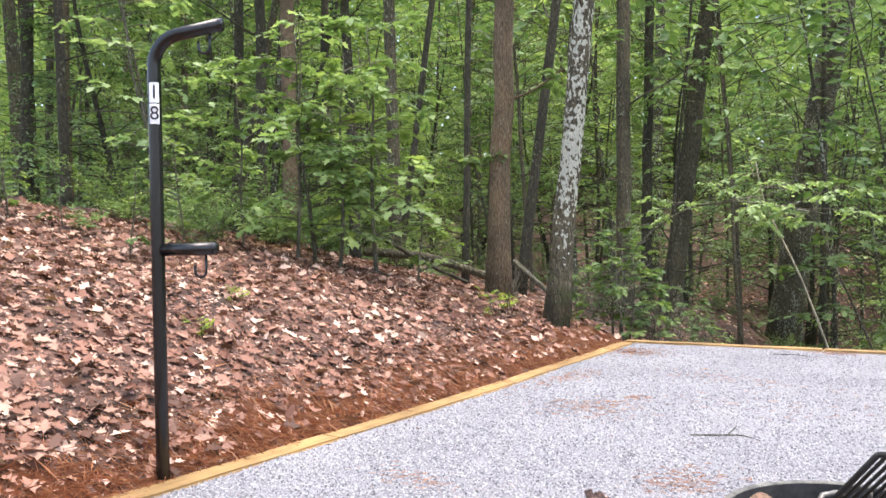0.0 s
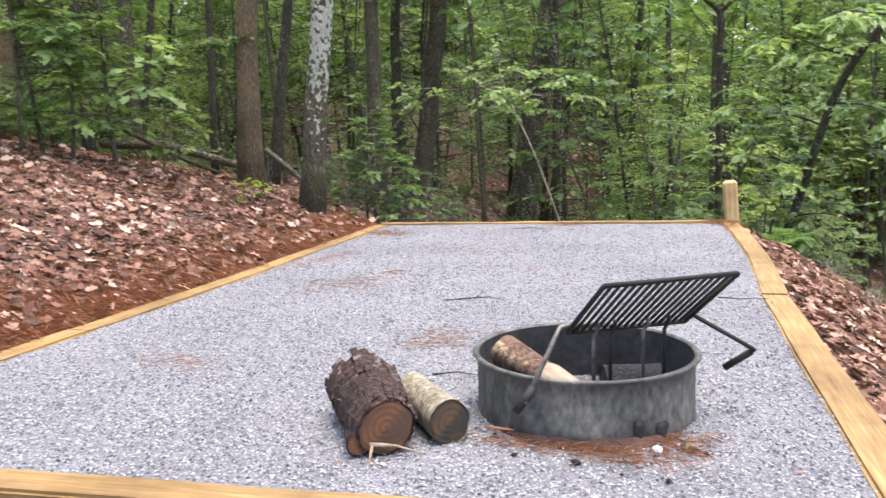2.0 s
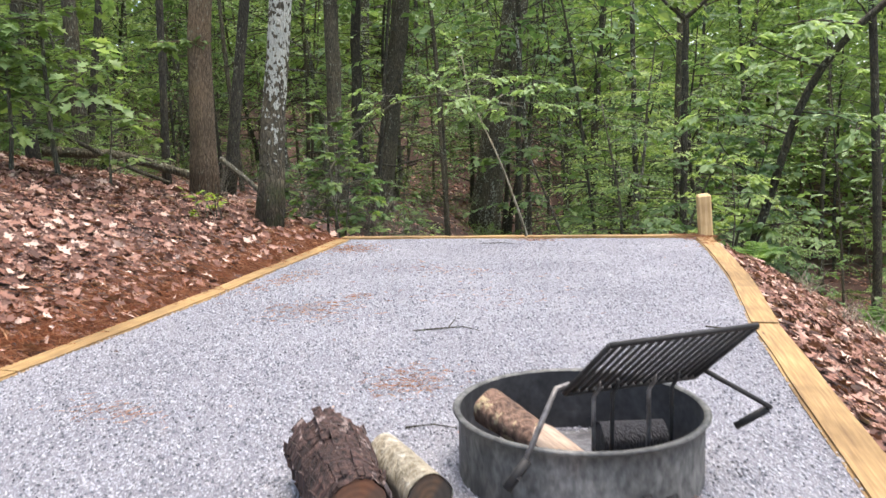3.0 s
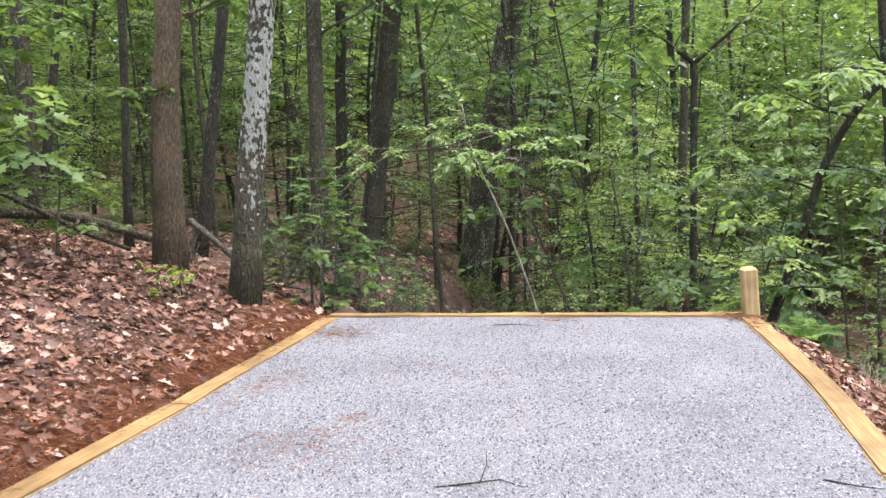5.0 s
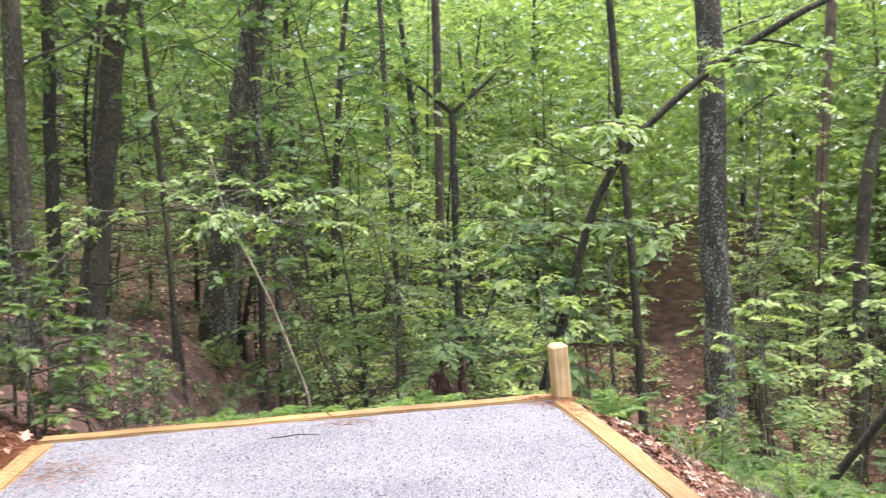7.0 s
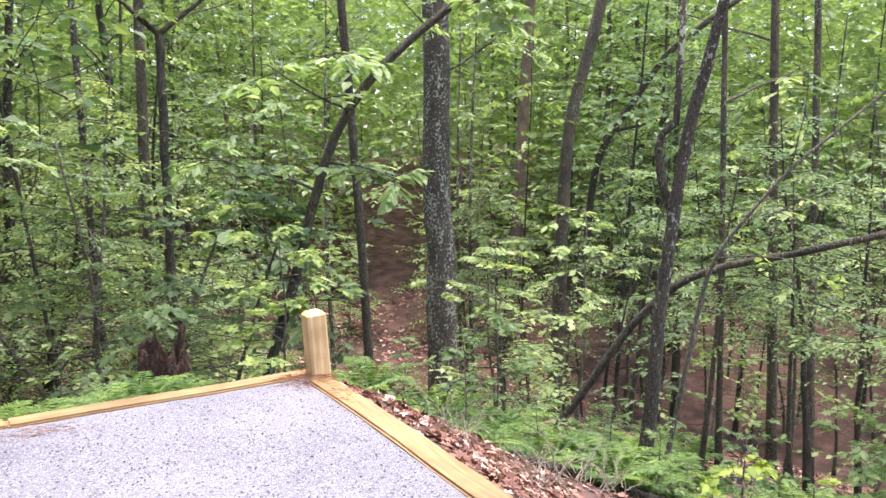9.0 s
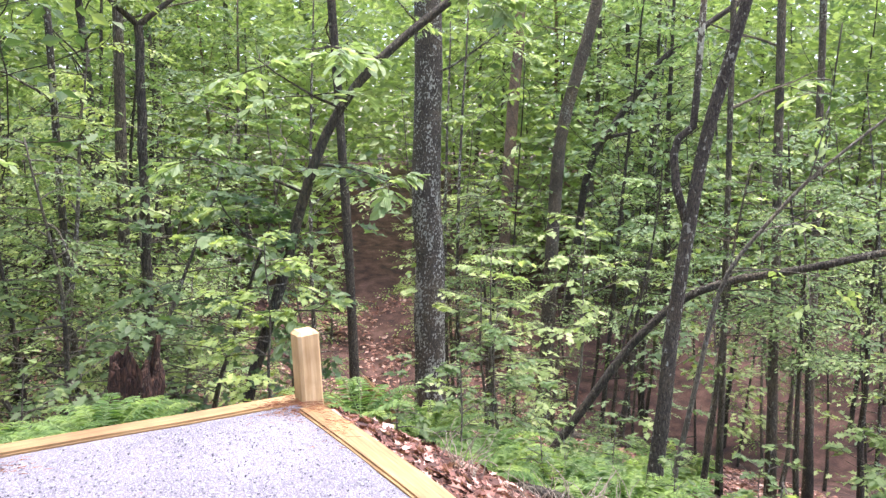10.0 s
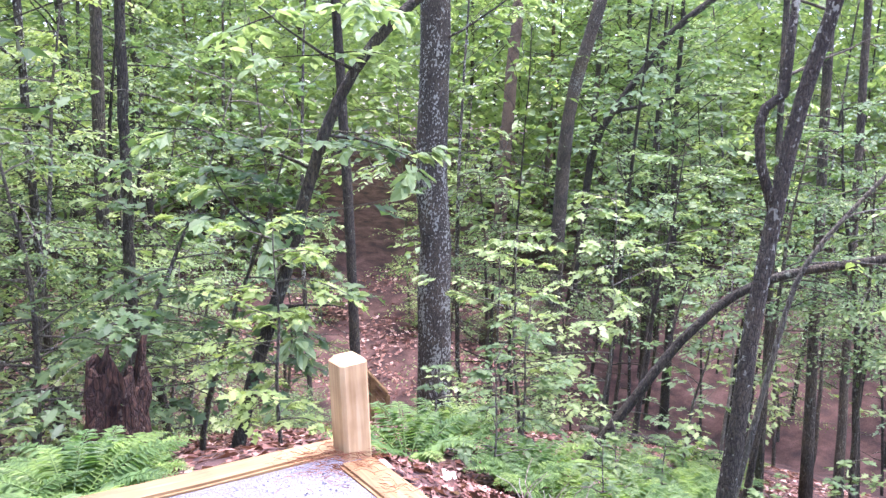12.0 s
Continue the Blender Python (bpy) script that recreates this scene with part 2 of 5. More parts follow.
LOBED_F = [[0, 1, 11], [1, 2, 3], [1, 3, 9, 11], [9, 10, 11], [3, 4, 5], [3, 5, 7, 9], [7, 8, 9], [5, 6, 7]]


def blades(centres, along, up, size, shape=BLADE, faces=BLADE_F):
    """Many leaves at once: base points, directions along the blade, upward directions, lengths."""
    x = along / (np.linalg.norm(along, axis=1)[:, None] + 1e-9)
    y = np.cross(up, x)
    y /= np.linalg.norm(y, axis=1)[:, None] + 1e-9
    z = np.cross(x, y)
    V = centres[:, None, :] + size[:, None, None] * (shape[None, :, 0:1] * x[:, None, :] + shape[None, :, 1:2] * y[:, None, :] + shape[None, :, 2:3] * z[:, None, :])
    k = len(shape)
    F = [[i + k * j for i in f] for j in range(len(centres)) for f in faces]
    return V.reshape(-1, 3), F


# ---- lie of the land ----
PAD = {"nl": (-3.58, 1.68), "nr": (0.31, 2.72), "fr": (-1.2, 9.62), "fl": (-4.87, 8.42)}


def outside(p, q):
    """Signed distance to the right of the line from p to q, as a function of x, y."""
    d = np.array(q) - np.array(p)
    d /= np.linalg.norm(d)
    return lambda x, y: (x - p[0]) * d[1] - (y - p[1]) * d[0]


OUT_R = outside(PAD["nr"], PAD["fr"])
OUT_F = outside(PAD["fr"], PAD["fl"])
OUT_L = outside(PAD["fl"], PAD["nl"])
OUT_N = outside(PAD["nl"], PAD["nr"])


def lumps(x, y):
    return (np.sin(x * 0.9 + 1.3 * np.sin(y * 0.5)) * np.cos(y * 0.8 + 0.7) * 0.5 + np.sin(x * 2.3 + y * 1.7) * np.sin(y * 2.9 - x) * 0.22)


def land(x, y):
    """Height of the ground."""
    x, y = np.asarray(x, float), np.asarray(y, float)
    r, f, l, n = OUT_R(x, y), OUT_F(x, y), OUT_L(x, y), OUT_N(x, y)
    lp, fp, rp, np_ = np.maximum(l, 0), np.maximum(f, 0), np.maximum(r, 0), np.maximum(n, 0)
    s = np.clip(0.47 - 0.025 * (y - 2), 0.2, 0.5)
    bank = s * 3.3 * np.tanh(lp / 3.3) * 1.08 + 0.07 * np.maximum(lp - 3, 0)
    bank = bank / (1 + 0.1 * fp)
    do = np.hypot(rp, fp)
    step = 0.4 * np.clip((rp - 0.5) / 1.5, 0, 1) * np.clip(1.6 - fp * 0.25, 0, 1) + 0.1 * np.clip(fp / 0.8, 0, 1)
    drop = np.minimum(do, 23) - 0.25 * np.clip(do / 2, 0, 1) - 0.04 * np.maximum(do - 21, 0).clip(0, 4)
    fall = (0.39 * np.maximum(drop, 0) + step + 0.1 * np.minimum(rp, 0.6)) / (1 + 1.5 * lp)
    rise = 0.25 * np.clip(do - 24, 0, 33) + 0.05 * np.maximum(do - 57, 0)
    near = 0.33 * np.clip(np_ / 0.25, 0, 1) * np.clip(1 - lp / 1.2, 0, 1) * np.clip(1 - do / 2, 0, 1)
    d = np.maximum.reduce([lp, do, np_])
    z = bank - fall + rise - near - 0.04 + lumps(x, y) * 0.22 * np.clip(d / 4 - 0.1, 0, 1)
    inside = (l < 0) & (f < 0) & (r < 0) & (n < 0)
    return np.where(inside, -0.25, z)


def ground_sheet():
    def axis(lo, hi, fine_lo, fine_hi, step):
        a = list(np.arange(fine_lo, fine_hi, step))
        g, p = step, fine_hi
        while p < hi:
            a.append(p)
            g *= 1.12
            p += g
        a.append(hi)
        g, p = step * 1.12, fine_lo - step
        while p > lo:
            a.insert(0, p)
            g *= 1.12
            p -= g
        a.insert(0, lo)
        return np.array(a)
    xs, ys = axis(-400, 400, -9, 5, 0.16), axis(-400, 400, -1, 14, 0.16)
    X, Y = np.meshgrid(xs, ys)
    Z = land(np.clip(X, -70, 70), np.clip(Y, -40, 80))
    V = np.stack([X, Y, Z], -1).reshape(-1, 3)
    nx = len(xs)
    F = [[j * nx + i, j * nx + i + 1, (j + 1) * nx + i + 1, (j + 1) * nx + i] for j in range(len(ys) - 1) for i in range(nx - 1)]
    return tagged(mesh_ob("ground", V, F, M_SOIL), "reddish-brown forest floor of soil and old leaf litter", "ground", "", "structure")


ground_sheet()


# ---- gravel pad and its timbers ----
M_GRAVEL, gn, gl, gb = mat("grey_gravel", 0.9)
cell = tex(gn, gl, "ShaderNodeTexVoronoi", 98.0)
gcol = ramp(gn, [(0, (0.13, 0.132, 0.145)), (0.16, (0.36, 0.37, 0.395)), (0.4, (0.5, 0.508, 0.535)), (1, (0.66, 0.66, 0.685))])
gsep = gn.new("ShaderNodeSeparateColor")
gl.new(cell.outputs["Color"], gsep.inputs[0])
gl.new(gsep.outputs[0], gcol.inputs[0])
gap = ramp(gn, [(0.45, (1, 1, 1)), (0.9, (0.36, 0.36, 0.38))])
gl.new(cell.outputs["Distance"], gap.inputs[0])
patch = tex(gn, gl, "ShaderNodeTexNoise", 1.1, "Object", 6)
pr = ramp(gn, [(0.3, (0.8, 0.8, 0.82)), (0.7, (1.12, 1.12, 1.12))])
gl.new(patch.outputs[0], pr.inputs[0])
gl.new(mix(gn, gl, mix(gn, gl, gcol.outputs[0], gap.outputs[0], 1.0, "MULTIPLY"), pr.outputs[0], 1.0, "MULTIPLY"), gb.inputs["Base Color"])
ginv = gn.new("ShaderNodeMath")
ginv.operation = "SUBTRACT"
ginv.inputs[0].default_value = 1.0
gl.new(cell.outputs["Distance"], ginv.inputs[1])
bump(gn, gl, gb, ginv.outputs[0], 0.9, 0.012)

M_STONE = leaf_mat("loose_stone", [(0, (0.06, 0.062, 0.07)), (0.12, (0.12, 0.125, 0.14)), (0.4, (0.16, 0.165, 0.18)), (0.5, (0.36, 0.365, 0.39)), (1, (0.46, 0.465, 0.49))], 0.0, 0.85, False)


def timber_mat(name, c1, c2, c3, along=(0.35, 6.0, 6.0)):
    m, n, l, b = mat(name, 0.7)
    grain = tex(n, l, "ShaderNodeTexNoise", 10.0, "Object", 8, along)
    r = ramp(n, [(0.3, c1), (0.55, c2), (0.75, c3)])
    l.new(grain.outputs[0], r.inputs[0])
    blot = tex(n, l, "ShaderNodeTexNoise", 2.2, "Object", 5)
    br = ramp(n, [(0.3, (0.5, 0.44, 0.36)), (0.5, (0.95, 0.93, 0.9)), (0.7, (1.15, 1.12, 1.08))])
    l.new(blot.outputs[0], br.inputs[0])
    knot = tex(n, l, "ShaderNodeTexVoronoi", 3.0, "Object", 0, tuple(0.5 + 0.42 * a for a in along))
    kr = ramp(n, [(0.03, (0.25, 0.12, 0.06)), (0.1, (1, 1, 1))])
    l.new(knot.outputs["Distance"], kr.inputs[0])
    col = mix(n, l, mix(n, l, r.outputs[0], br.outputs[0], 1.0, "MULTIPLY"), kr.outputs[0], 1.0, "MULTIPLY")
    l.new(col, b.inputs["Base Color"])
    bump(n, l, b, grain.outputs[0], 0.4, 0.004)
    return m


M_TIMBER = timber_mat("treated_pine", (0.19, 0.115, 0.045), (0.3, 0.195, 0.08), (0.38, 0.27, 0.125))
M_POST = timber_mat("pale_pine", (0.46, 0.305, 0.135), (0.6, 0.43, 0.21), (0.69, 0.53, 0.3), (5.0, 5.0, 0.3))


def gravel_pad():
    """Raised bed of gravel, heaped a little and uneven."""
    nu, nv = 70, 110
    nl_, nr_, fr_, fl_ = (np.array(PAD[k]) for k in ("nl", "nr", "fr", "fl"))
    V, F = [], []
    for j in range(nv + 1):
        for i in range(nu + 1):
            u, v = i / nu, j / nv
            p = (1 - v) * ((1 - u) * nl_ + u * nr_) + v * ((1 - u) * fl_ + u * fr_)
            V.append((p[0], p[1], -0.002 + 0.008 * float(lumps(p[0] * 1.7, p[1] * 1.7)) + 0.004 * noise.noise((p[0] * 6, p[1] * 6, 0))))
    for j in range(nv):
        for i in range(nu):
            a = j * (nu + 1) + i
            F.append([a, a + 1, a + nu + 2, a + nu + 1])
    pad = mesh_ob("gravel_pad", np.array(V), F, M_GRAVEL)
    return tagged(pad, "pale grey crushed gravel tent pad, raked level", "gravel pad", "", "structure")


def timber(p, q, width=0.165, top=0.012, deep=0.3, seed=0, bow=0.0):
    """A squared timber from p to q (middle line), its arrises worn round, bowed sideways a little."""
    p, q = Vector((*p, 0)), Vector((*q, 0))
    length = (q - p).length
    bm = bmesh.new()
    bmesh.ops.create_cube(bm, size=1)
    bmesh.ops.scale(bm, vec=(length - 0.004, width, deep), verts=bm.verts)
    bmesh.ops.subdivide_edges(bm, edges=[e for e in bm.edges if abs((e.verts[0].co - e.verts[1].co).x) > 0.5 * length], cuts=24)
    bmesh.ops.bevel(bm, geom=[e for e in bm.edges if e.calc_face_angle(0) > 1], offset=0.012, segments=2, affect="EDGES")
    for v in bm.verts:
        k = noise.noise((v.co.x * 1.4, seed * 3.1, 0))
        v.co.y += 0.009 * k + bow * (1 - (2 * v.co.x / length) ** 2)
        v.co.z += 0.006 * noise.noise((v.co.x * 1.9, seed * 5.7, 4))
    ob = part("border_timber", bm, M_TIMBER, None, "", False)
    ob.matrix_basis = Matrix.Translation((p + q) / 2 + Vector((0, 0, top - deep / 2))) @ Matrix.Rotation(math.atan2(q.y - p.y, q.x - p.x), 4, "Z")
    return tagged(ob, "yellowish treated pine timber edging the gravel pad", "timber", "timbers round the pad")


gravel_pad()
# each run is set out by its middle line
LEFT_RUN = [(-3.6, 1.72), (-3.88, 3.5), (-4.25, 5.6), (-4.85, 8.36)]
RIGHT_RUN = [(0.27, 2.84), (-0.405, 5.8), (-1.21, 9.46)]
FAR_RUN = [(-4.93, 8.46), (-3.0, 9.08), (-1.22, 9.66)]
NEAR_RUN = [(-3.72, 1.6), (0.42, 2.74)]
for run_i, run in enumerate((LEFT_RUN, RIGHT_RUN, FAR_RUN, NEAR_RUN)):
    for seg_i, (p, q) in enumerate(zip(run[:-1], run[1:])):
        timber(p, q, (0.16, 0.172, 0.15, 0.155)[run_i], top=0.012 + 0.003 * (run_i + 0.4 * seg_i), seed=run_i * 5 + seg_i, bow=-0.06 if (run_i, seg_i) == (1, 1) else 0.0)


def corner_post():
    """Squared post with a chamfered, weathered top."""
    bm = bmesh.new()
    bmesh.ops.create_cube(bm, size=1)
    bmesh.ops.scale(bm, vec=(0.135, 0.135, 1.0), verts=bm.verts)
    bmesh.ops.translate(bm, vec=(0, 0, -0.045), verts=bm.verts)
    bmesh.ops.bevel(bm, geom=[e for e in bm.edges if abs((e.verts[0].co - e.verts[1].co).z) > 0.5], offset=0.016, segments=1, affect="EDGES")
    topf = [f for f in bm.faces if f.normal.z > 0.9]
    bmesh.ops.bevel(bm, geom=[e for f in topf for e in f.edges], offset=0.02, segments=1, affect="EDGES")
    ob = part("corner_post", bm, M_POST)
    ob.matrix_basis = pose(-1.2, 9.57, 0.0, 0.8, -4.4, 17)
    return tagged(ob, "short pale pine corner post with chamfered top", "post")


corner_post()


# ---- fire ring ----
M_RING = noise_mat("weathered_ring_steel", [(0.3, (0.035, 0.035, 0.034)), (0.45, (0.085, 0.086, 0.08)), (0.6, (0.15, 0.148, 0.135)), (0.72, (0.2, 0.19, 0.17)), (0.82, (0.1, 0.06, 0.04))], 7, 46, 0.62, 0.5, 0.005, (1.0, 1.0, 0.55), dark=0.45)
M_SOOT = noise_mat("soot", [(0.3, (0.018, 0.018, 0.019)), (0.6, (0.04, 0.04, 0.041)), (0.8, (0.075, 0.072, 0.07))], 6, 30, 0.9, 0.4, 0.005)
M_GRATE = noise_mat("sooty_grate_steel", [(0.3, (0.006, 0.006, 0.006)), (0.7, (0.018, 0.017, 0.016))], 8, 50, 0.7, 0.2, 0.002)
M_ROD = noise_mat("bare_steel_rod", [(0.3, (0.08, 0.075, 0.07)), (0.7, (0.22, 0.21, 0.2))], 8, 40, 0.5, 0.1, 0.002, metal=0.5)
M_ASH = noise_mat("ash", [(0.3, (0.03, 0.03, 0.033)), (0.7, (0.14, 0.14, 0.145))], 8, 40, 0.95, 0.6, 0.01)


def rod(points, r, name, material, parent, sides=8):
    V, F = tube(points, [r] * len(points), sides)
    return mesh_ob(name, V, F, material, parent)


def fire_ring():
    base = empty("fire_ring", pose(-0.87, 3.42, -0.02), "round steel fire ring with hinged cooking grate tilted up on gravel", "fire ring")
    R, H, th = 0.415, 0.25, 0.007
    prof = [(R, 0), (R, 0.03), (R, 0.06), (R, 0.09), (R, 0.13), (R, 0.18), (R, H - 0.02), (R + 0.014, H - 0.012), (R + 0.02, H - 0.003), (R + 0.012, H + 0.004), (R - 0.004, H), (R - 0.004, 0)]
    sides = 120
    V, F = [], []
    for i in range(sides):
        a = 2 * math.pi * i / sides
        w = 1 + 0.005 * math.sin(2 * a + 1)
        for r, z in prof:
            if r == R:
                lump = math.exp(-((a - radians(285)) / 0.13) ** 2 - ((z - 0.055) / 0.035) ** 2)
                tear = math.exp(-((a - radians(318)) / 0.05) ** 2 - ((z - 0.04) / 0.05) ** 2)
                r = R + 0.024 * lump - 0.012 * tear + 0.003 * noise.noise((6 * math.cos(a), 6 * math.sin(a), z * 12))
            V.append((r * w * math.cos(a), r * w * math.sin(a), z))
    k = len(prof)
    for i in range(sides):
        j = (i + 1) % sides
        for m_ in range(k):
            n_ = (m_ + 1) % k
            F.append([i * k + m_, j * k + m_, j * k + n_, i * k + n_])
    mesh_ob("ring_wall", V, F, M_RING, base, label="grey weathered steel band")
    Vi, Fi = [], []
    for i in range(sides):
        a = 2 * math.pi * i / sides
        w = 1 + 0.005 * math.sin(2 * a + 1)
        for r, z in ((R - 0.006, 0.0), (R - 0.006, H * 0.5), (R - 0.006, H - 0.003)):
            Vi.append((r * w * math.cos(a), r * w * math.sin(a), z))
    for i in range(sides):
        j = (i + 1) % sides
        for k_ in (0, 1):
            Fi.append([i * 3 + k_, i * 3 + k_ + 1, j * 3 + k_ + 1, j * 3 + k_])
    mesh_ob("inner_face", Vi, Fi, M_SOOT, base, label="sooty blackened inside of the ring")
    # ash bed
    Va, Fa = [(0, 0, 0.05)], []
    for i in range(40):
        a = 2 * math.pi * i / 40
        for r in (0.2, 0.404):
            Va.append((r * math.cos(a), r * math.sin(a), 0.045 + 0.02 * noise.noise((3 * math.cos(a), 3 * math.sin(a), r * 5)) - 0.03 * (r > 0.3)))
    for i in range(40):
        j = (i + 1) % 40
        Fa.append([0, 1 + 2 * i, 1 + 2 * j])
        Fa.append([1 + 2 * i, 2 + 2 * i, 2 + 2 * j, 1 + 2 * j])
    mesh_ob("ash_bed", Va, Fa, M_ASH, base, label="grey ash and cinders")
    return base


RING = fire_ring()


def bar_between(p, q, r, name, parent, material, sides=6):
    V, F = tube([p, q], [r, r], sides)
    return mesh_ob(name, V, F, material, parent)


def cooking_grate(ring):
    """Hinged grate swung up: side frame, round bars, drop legs, swing arms and handle. Local to the ring."""
    o = np.array((-0.87, 3.42, -0.02))
    tl, tr, bl, br = (np.array(p) - o for p in ((-0.66, 2.97, 0.575), (-0.30, 3.36, 0.572), (-0.835, 3.115, 0.37), (-0.49, 3.42, 0.372)))
    grate = mesh_ob("grate", *tube([tl, bl], [0.009, 0.009], 6), M_GRATE, ring, label="black sooty steel cooking grate")
    for a, b in ((tl, tr), (bl, br), (tr, br)):
        bar_between(a, b, 0.009, "frame_bar", grate, M_GRATE)
    n = 17
    for i in range(1, n):
        k = i / n
        bar_between(tl + (tr - tl) * k, bl + (br - bl) * k, 0.006, "grate_bar", grate, M_GRATE)
    foot = np.array((-0.915, 2.905, 0.165)) - o
    knee = bl + np.array((-0.012, -0.045, 0.028))
    mid = foot * 0.25 + knee * 0.75
    rod([foot, mid, knee, bl + (br - bl) * 0.04 + np.array((0, -0.012, 0.03)), bl + (br - bl) * 0.09 + np.array((0.0, 0.0, 0.012))], 0.009, "swing_arm", M_ROD, ring)
    rod([foot + np.array((-0.03, -0.012, -0.03)), foot + np.array((0.022, 0.03, 0.05))], 0.016, "pivot_sleeve", M_GRATE, ring)
    elbow, tip = np.array((-0.263, 3.565, 0.252)) - o, np.array((-0.37, 3.585, 0.165)) - o
    rod([br + (tr - br) * 0.15, elbow * 0.97 + br * 0.03, elbow, elbow + (tip - elbow) * 0.15], 0.008, "handle_rod", M_GRATE, ring)
    rod([elbow + (tip - elbow) * 0.1, tip], 0.014, "handle_grip", M_GRATE, ring, 10)
    for k in (0.2, 0.34, 0.62, 0.8):
        top = bl + (br - bl) * k + (tl - bl) * 0.06
        low = np.array((top[0] - 0.0, top[1] + 0.0, 0.06))
        rod([low, top + np.array((0, 0, -0.03)), top + np.array((0.012, 0.012, -0.008)), top + (tl - bl) * 0.12], 0.007, "support_leg", M_ROD if k in (0.2, 0.62) else M_GRATE, ring)
    # torn steel flaps at the foot of the wall
    for ang, w, h, tilt in ((-62, 0.06, 0.035, 0.5), (-46, 0.035, 0.09, 0.22), (-33, 0.05, 0.07, 0.3)):
        a = radians(ang)
        bm = bmesh.new()
        bmesh.ops.create_grid(bm, x_segments=6, y_segments=4, size=0.5)
        for v in bm.verts:
            x, y = v.co.x * w * (1 + 0.25 * math.sin(v.co.y * 7)), (v.co.y + 0.5) * h
            rr = 0.42 + tilt * 0.09 * (0.5 - v.co.y) * (0.6 + 0.4 * math.cos(v.co.x * 5))
            aa = a + x / 0.42
            v.co = (rr * math.cos(aa), rr * math.sin(aa), 0.012 + y)
        bmesh.ops.solidify(bm, geom=bm.faces[:], thickness=0.004)
        part("bent_flap", bm, M_GRATE, ring, "bent torn steel flap", True)


cooking_grate(RING)

# ---- firewood ----
M_LOGBARK = bark_mat("rough_pine_bark", (0.009, 0.006, 0.005), (0.1, 0.054, 0.044), 0.75, (0.27, 0.21, 0.19), 6, plates=0.4)
M_PALEBARK = bark_mat("pale_stripped_bark", (0.17, 0.14, 0.09), (0.42, 0.38, 0.29), 0.9, (0.52, 0.5, 0.42), 6, plates=0.08)
M_BROWNBARK = bark_mat("brown_peeling_bark", (0.045, 0.026, 0.018), (0.26, 0.16, 0.11), 0.9, (0.42, 0.33, 0.19), 6, plates=0.15)
M_CHAR = bark_mat("charred_wood", (0.008, 0.008, 0.009), (0.06, 0.06, 0.065), 0.0, scale=22, plates=0.3)


def end_mat(name, c1, c2, c3):
    m, n, l, b = mat(name, 0.85)
    w = n.new("ShaderNodeTexWave")
    w.wave_type, w.rings_direction = "RINGS", "X"
    w.inputs["Scale"].default_value, w.inputs["Distortion"].default_value, w.inputs["Detail"].default_value = 14, 2.5, 3
    c = n.new("ShaderNodeTexCoord")
    l.new(c.outputs["Object"], w.inputs["Vector"])
    r = ramp(n, [(0.2, c1), (0.8, c2)])
    l.new(w.outputs[0], r.inputs[0])
    st = tex(n, l, "ShaderNodeTexNoise", 9, "Object", 5)
    sr = ramp(n, [(0.42, (0, 0, 0)), (0.58, (1, 1, 1))])
    l.new(st.outputs[0], sr.inputs[0])
    l.new(mix(n, l, r.outputs[0], c3, sr.outputs[0]), b.inputs["Base Color"])
    bump(n, l, b, w.outputs[0], 0.25, 0.004)
    return m


M_END1 = end_mat("cut_pine_end", (0.15, 0.062, 0.03), (0.19, 0.082, 0.04), (0.1, 0.055, 0.035))
M_END2 = end_mat("weathered_cut_end", (0.085, 0.05, 0.028), (0.115, 0.064, 0.034), (0.045, 0.036, 0.028))
M_BAREWOOD = noise_mat("bare_weathered_wood", [(0.3, (0.22, 0.155, 0.105)), (0.55, (0.35, 0.265, 0.195)), (0.75, (0.45, 0.37, 0.29))], 7, 40, 0.85, 0.3, 0.004, (0.4, 3.0, 3.0), dark=0.75)


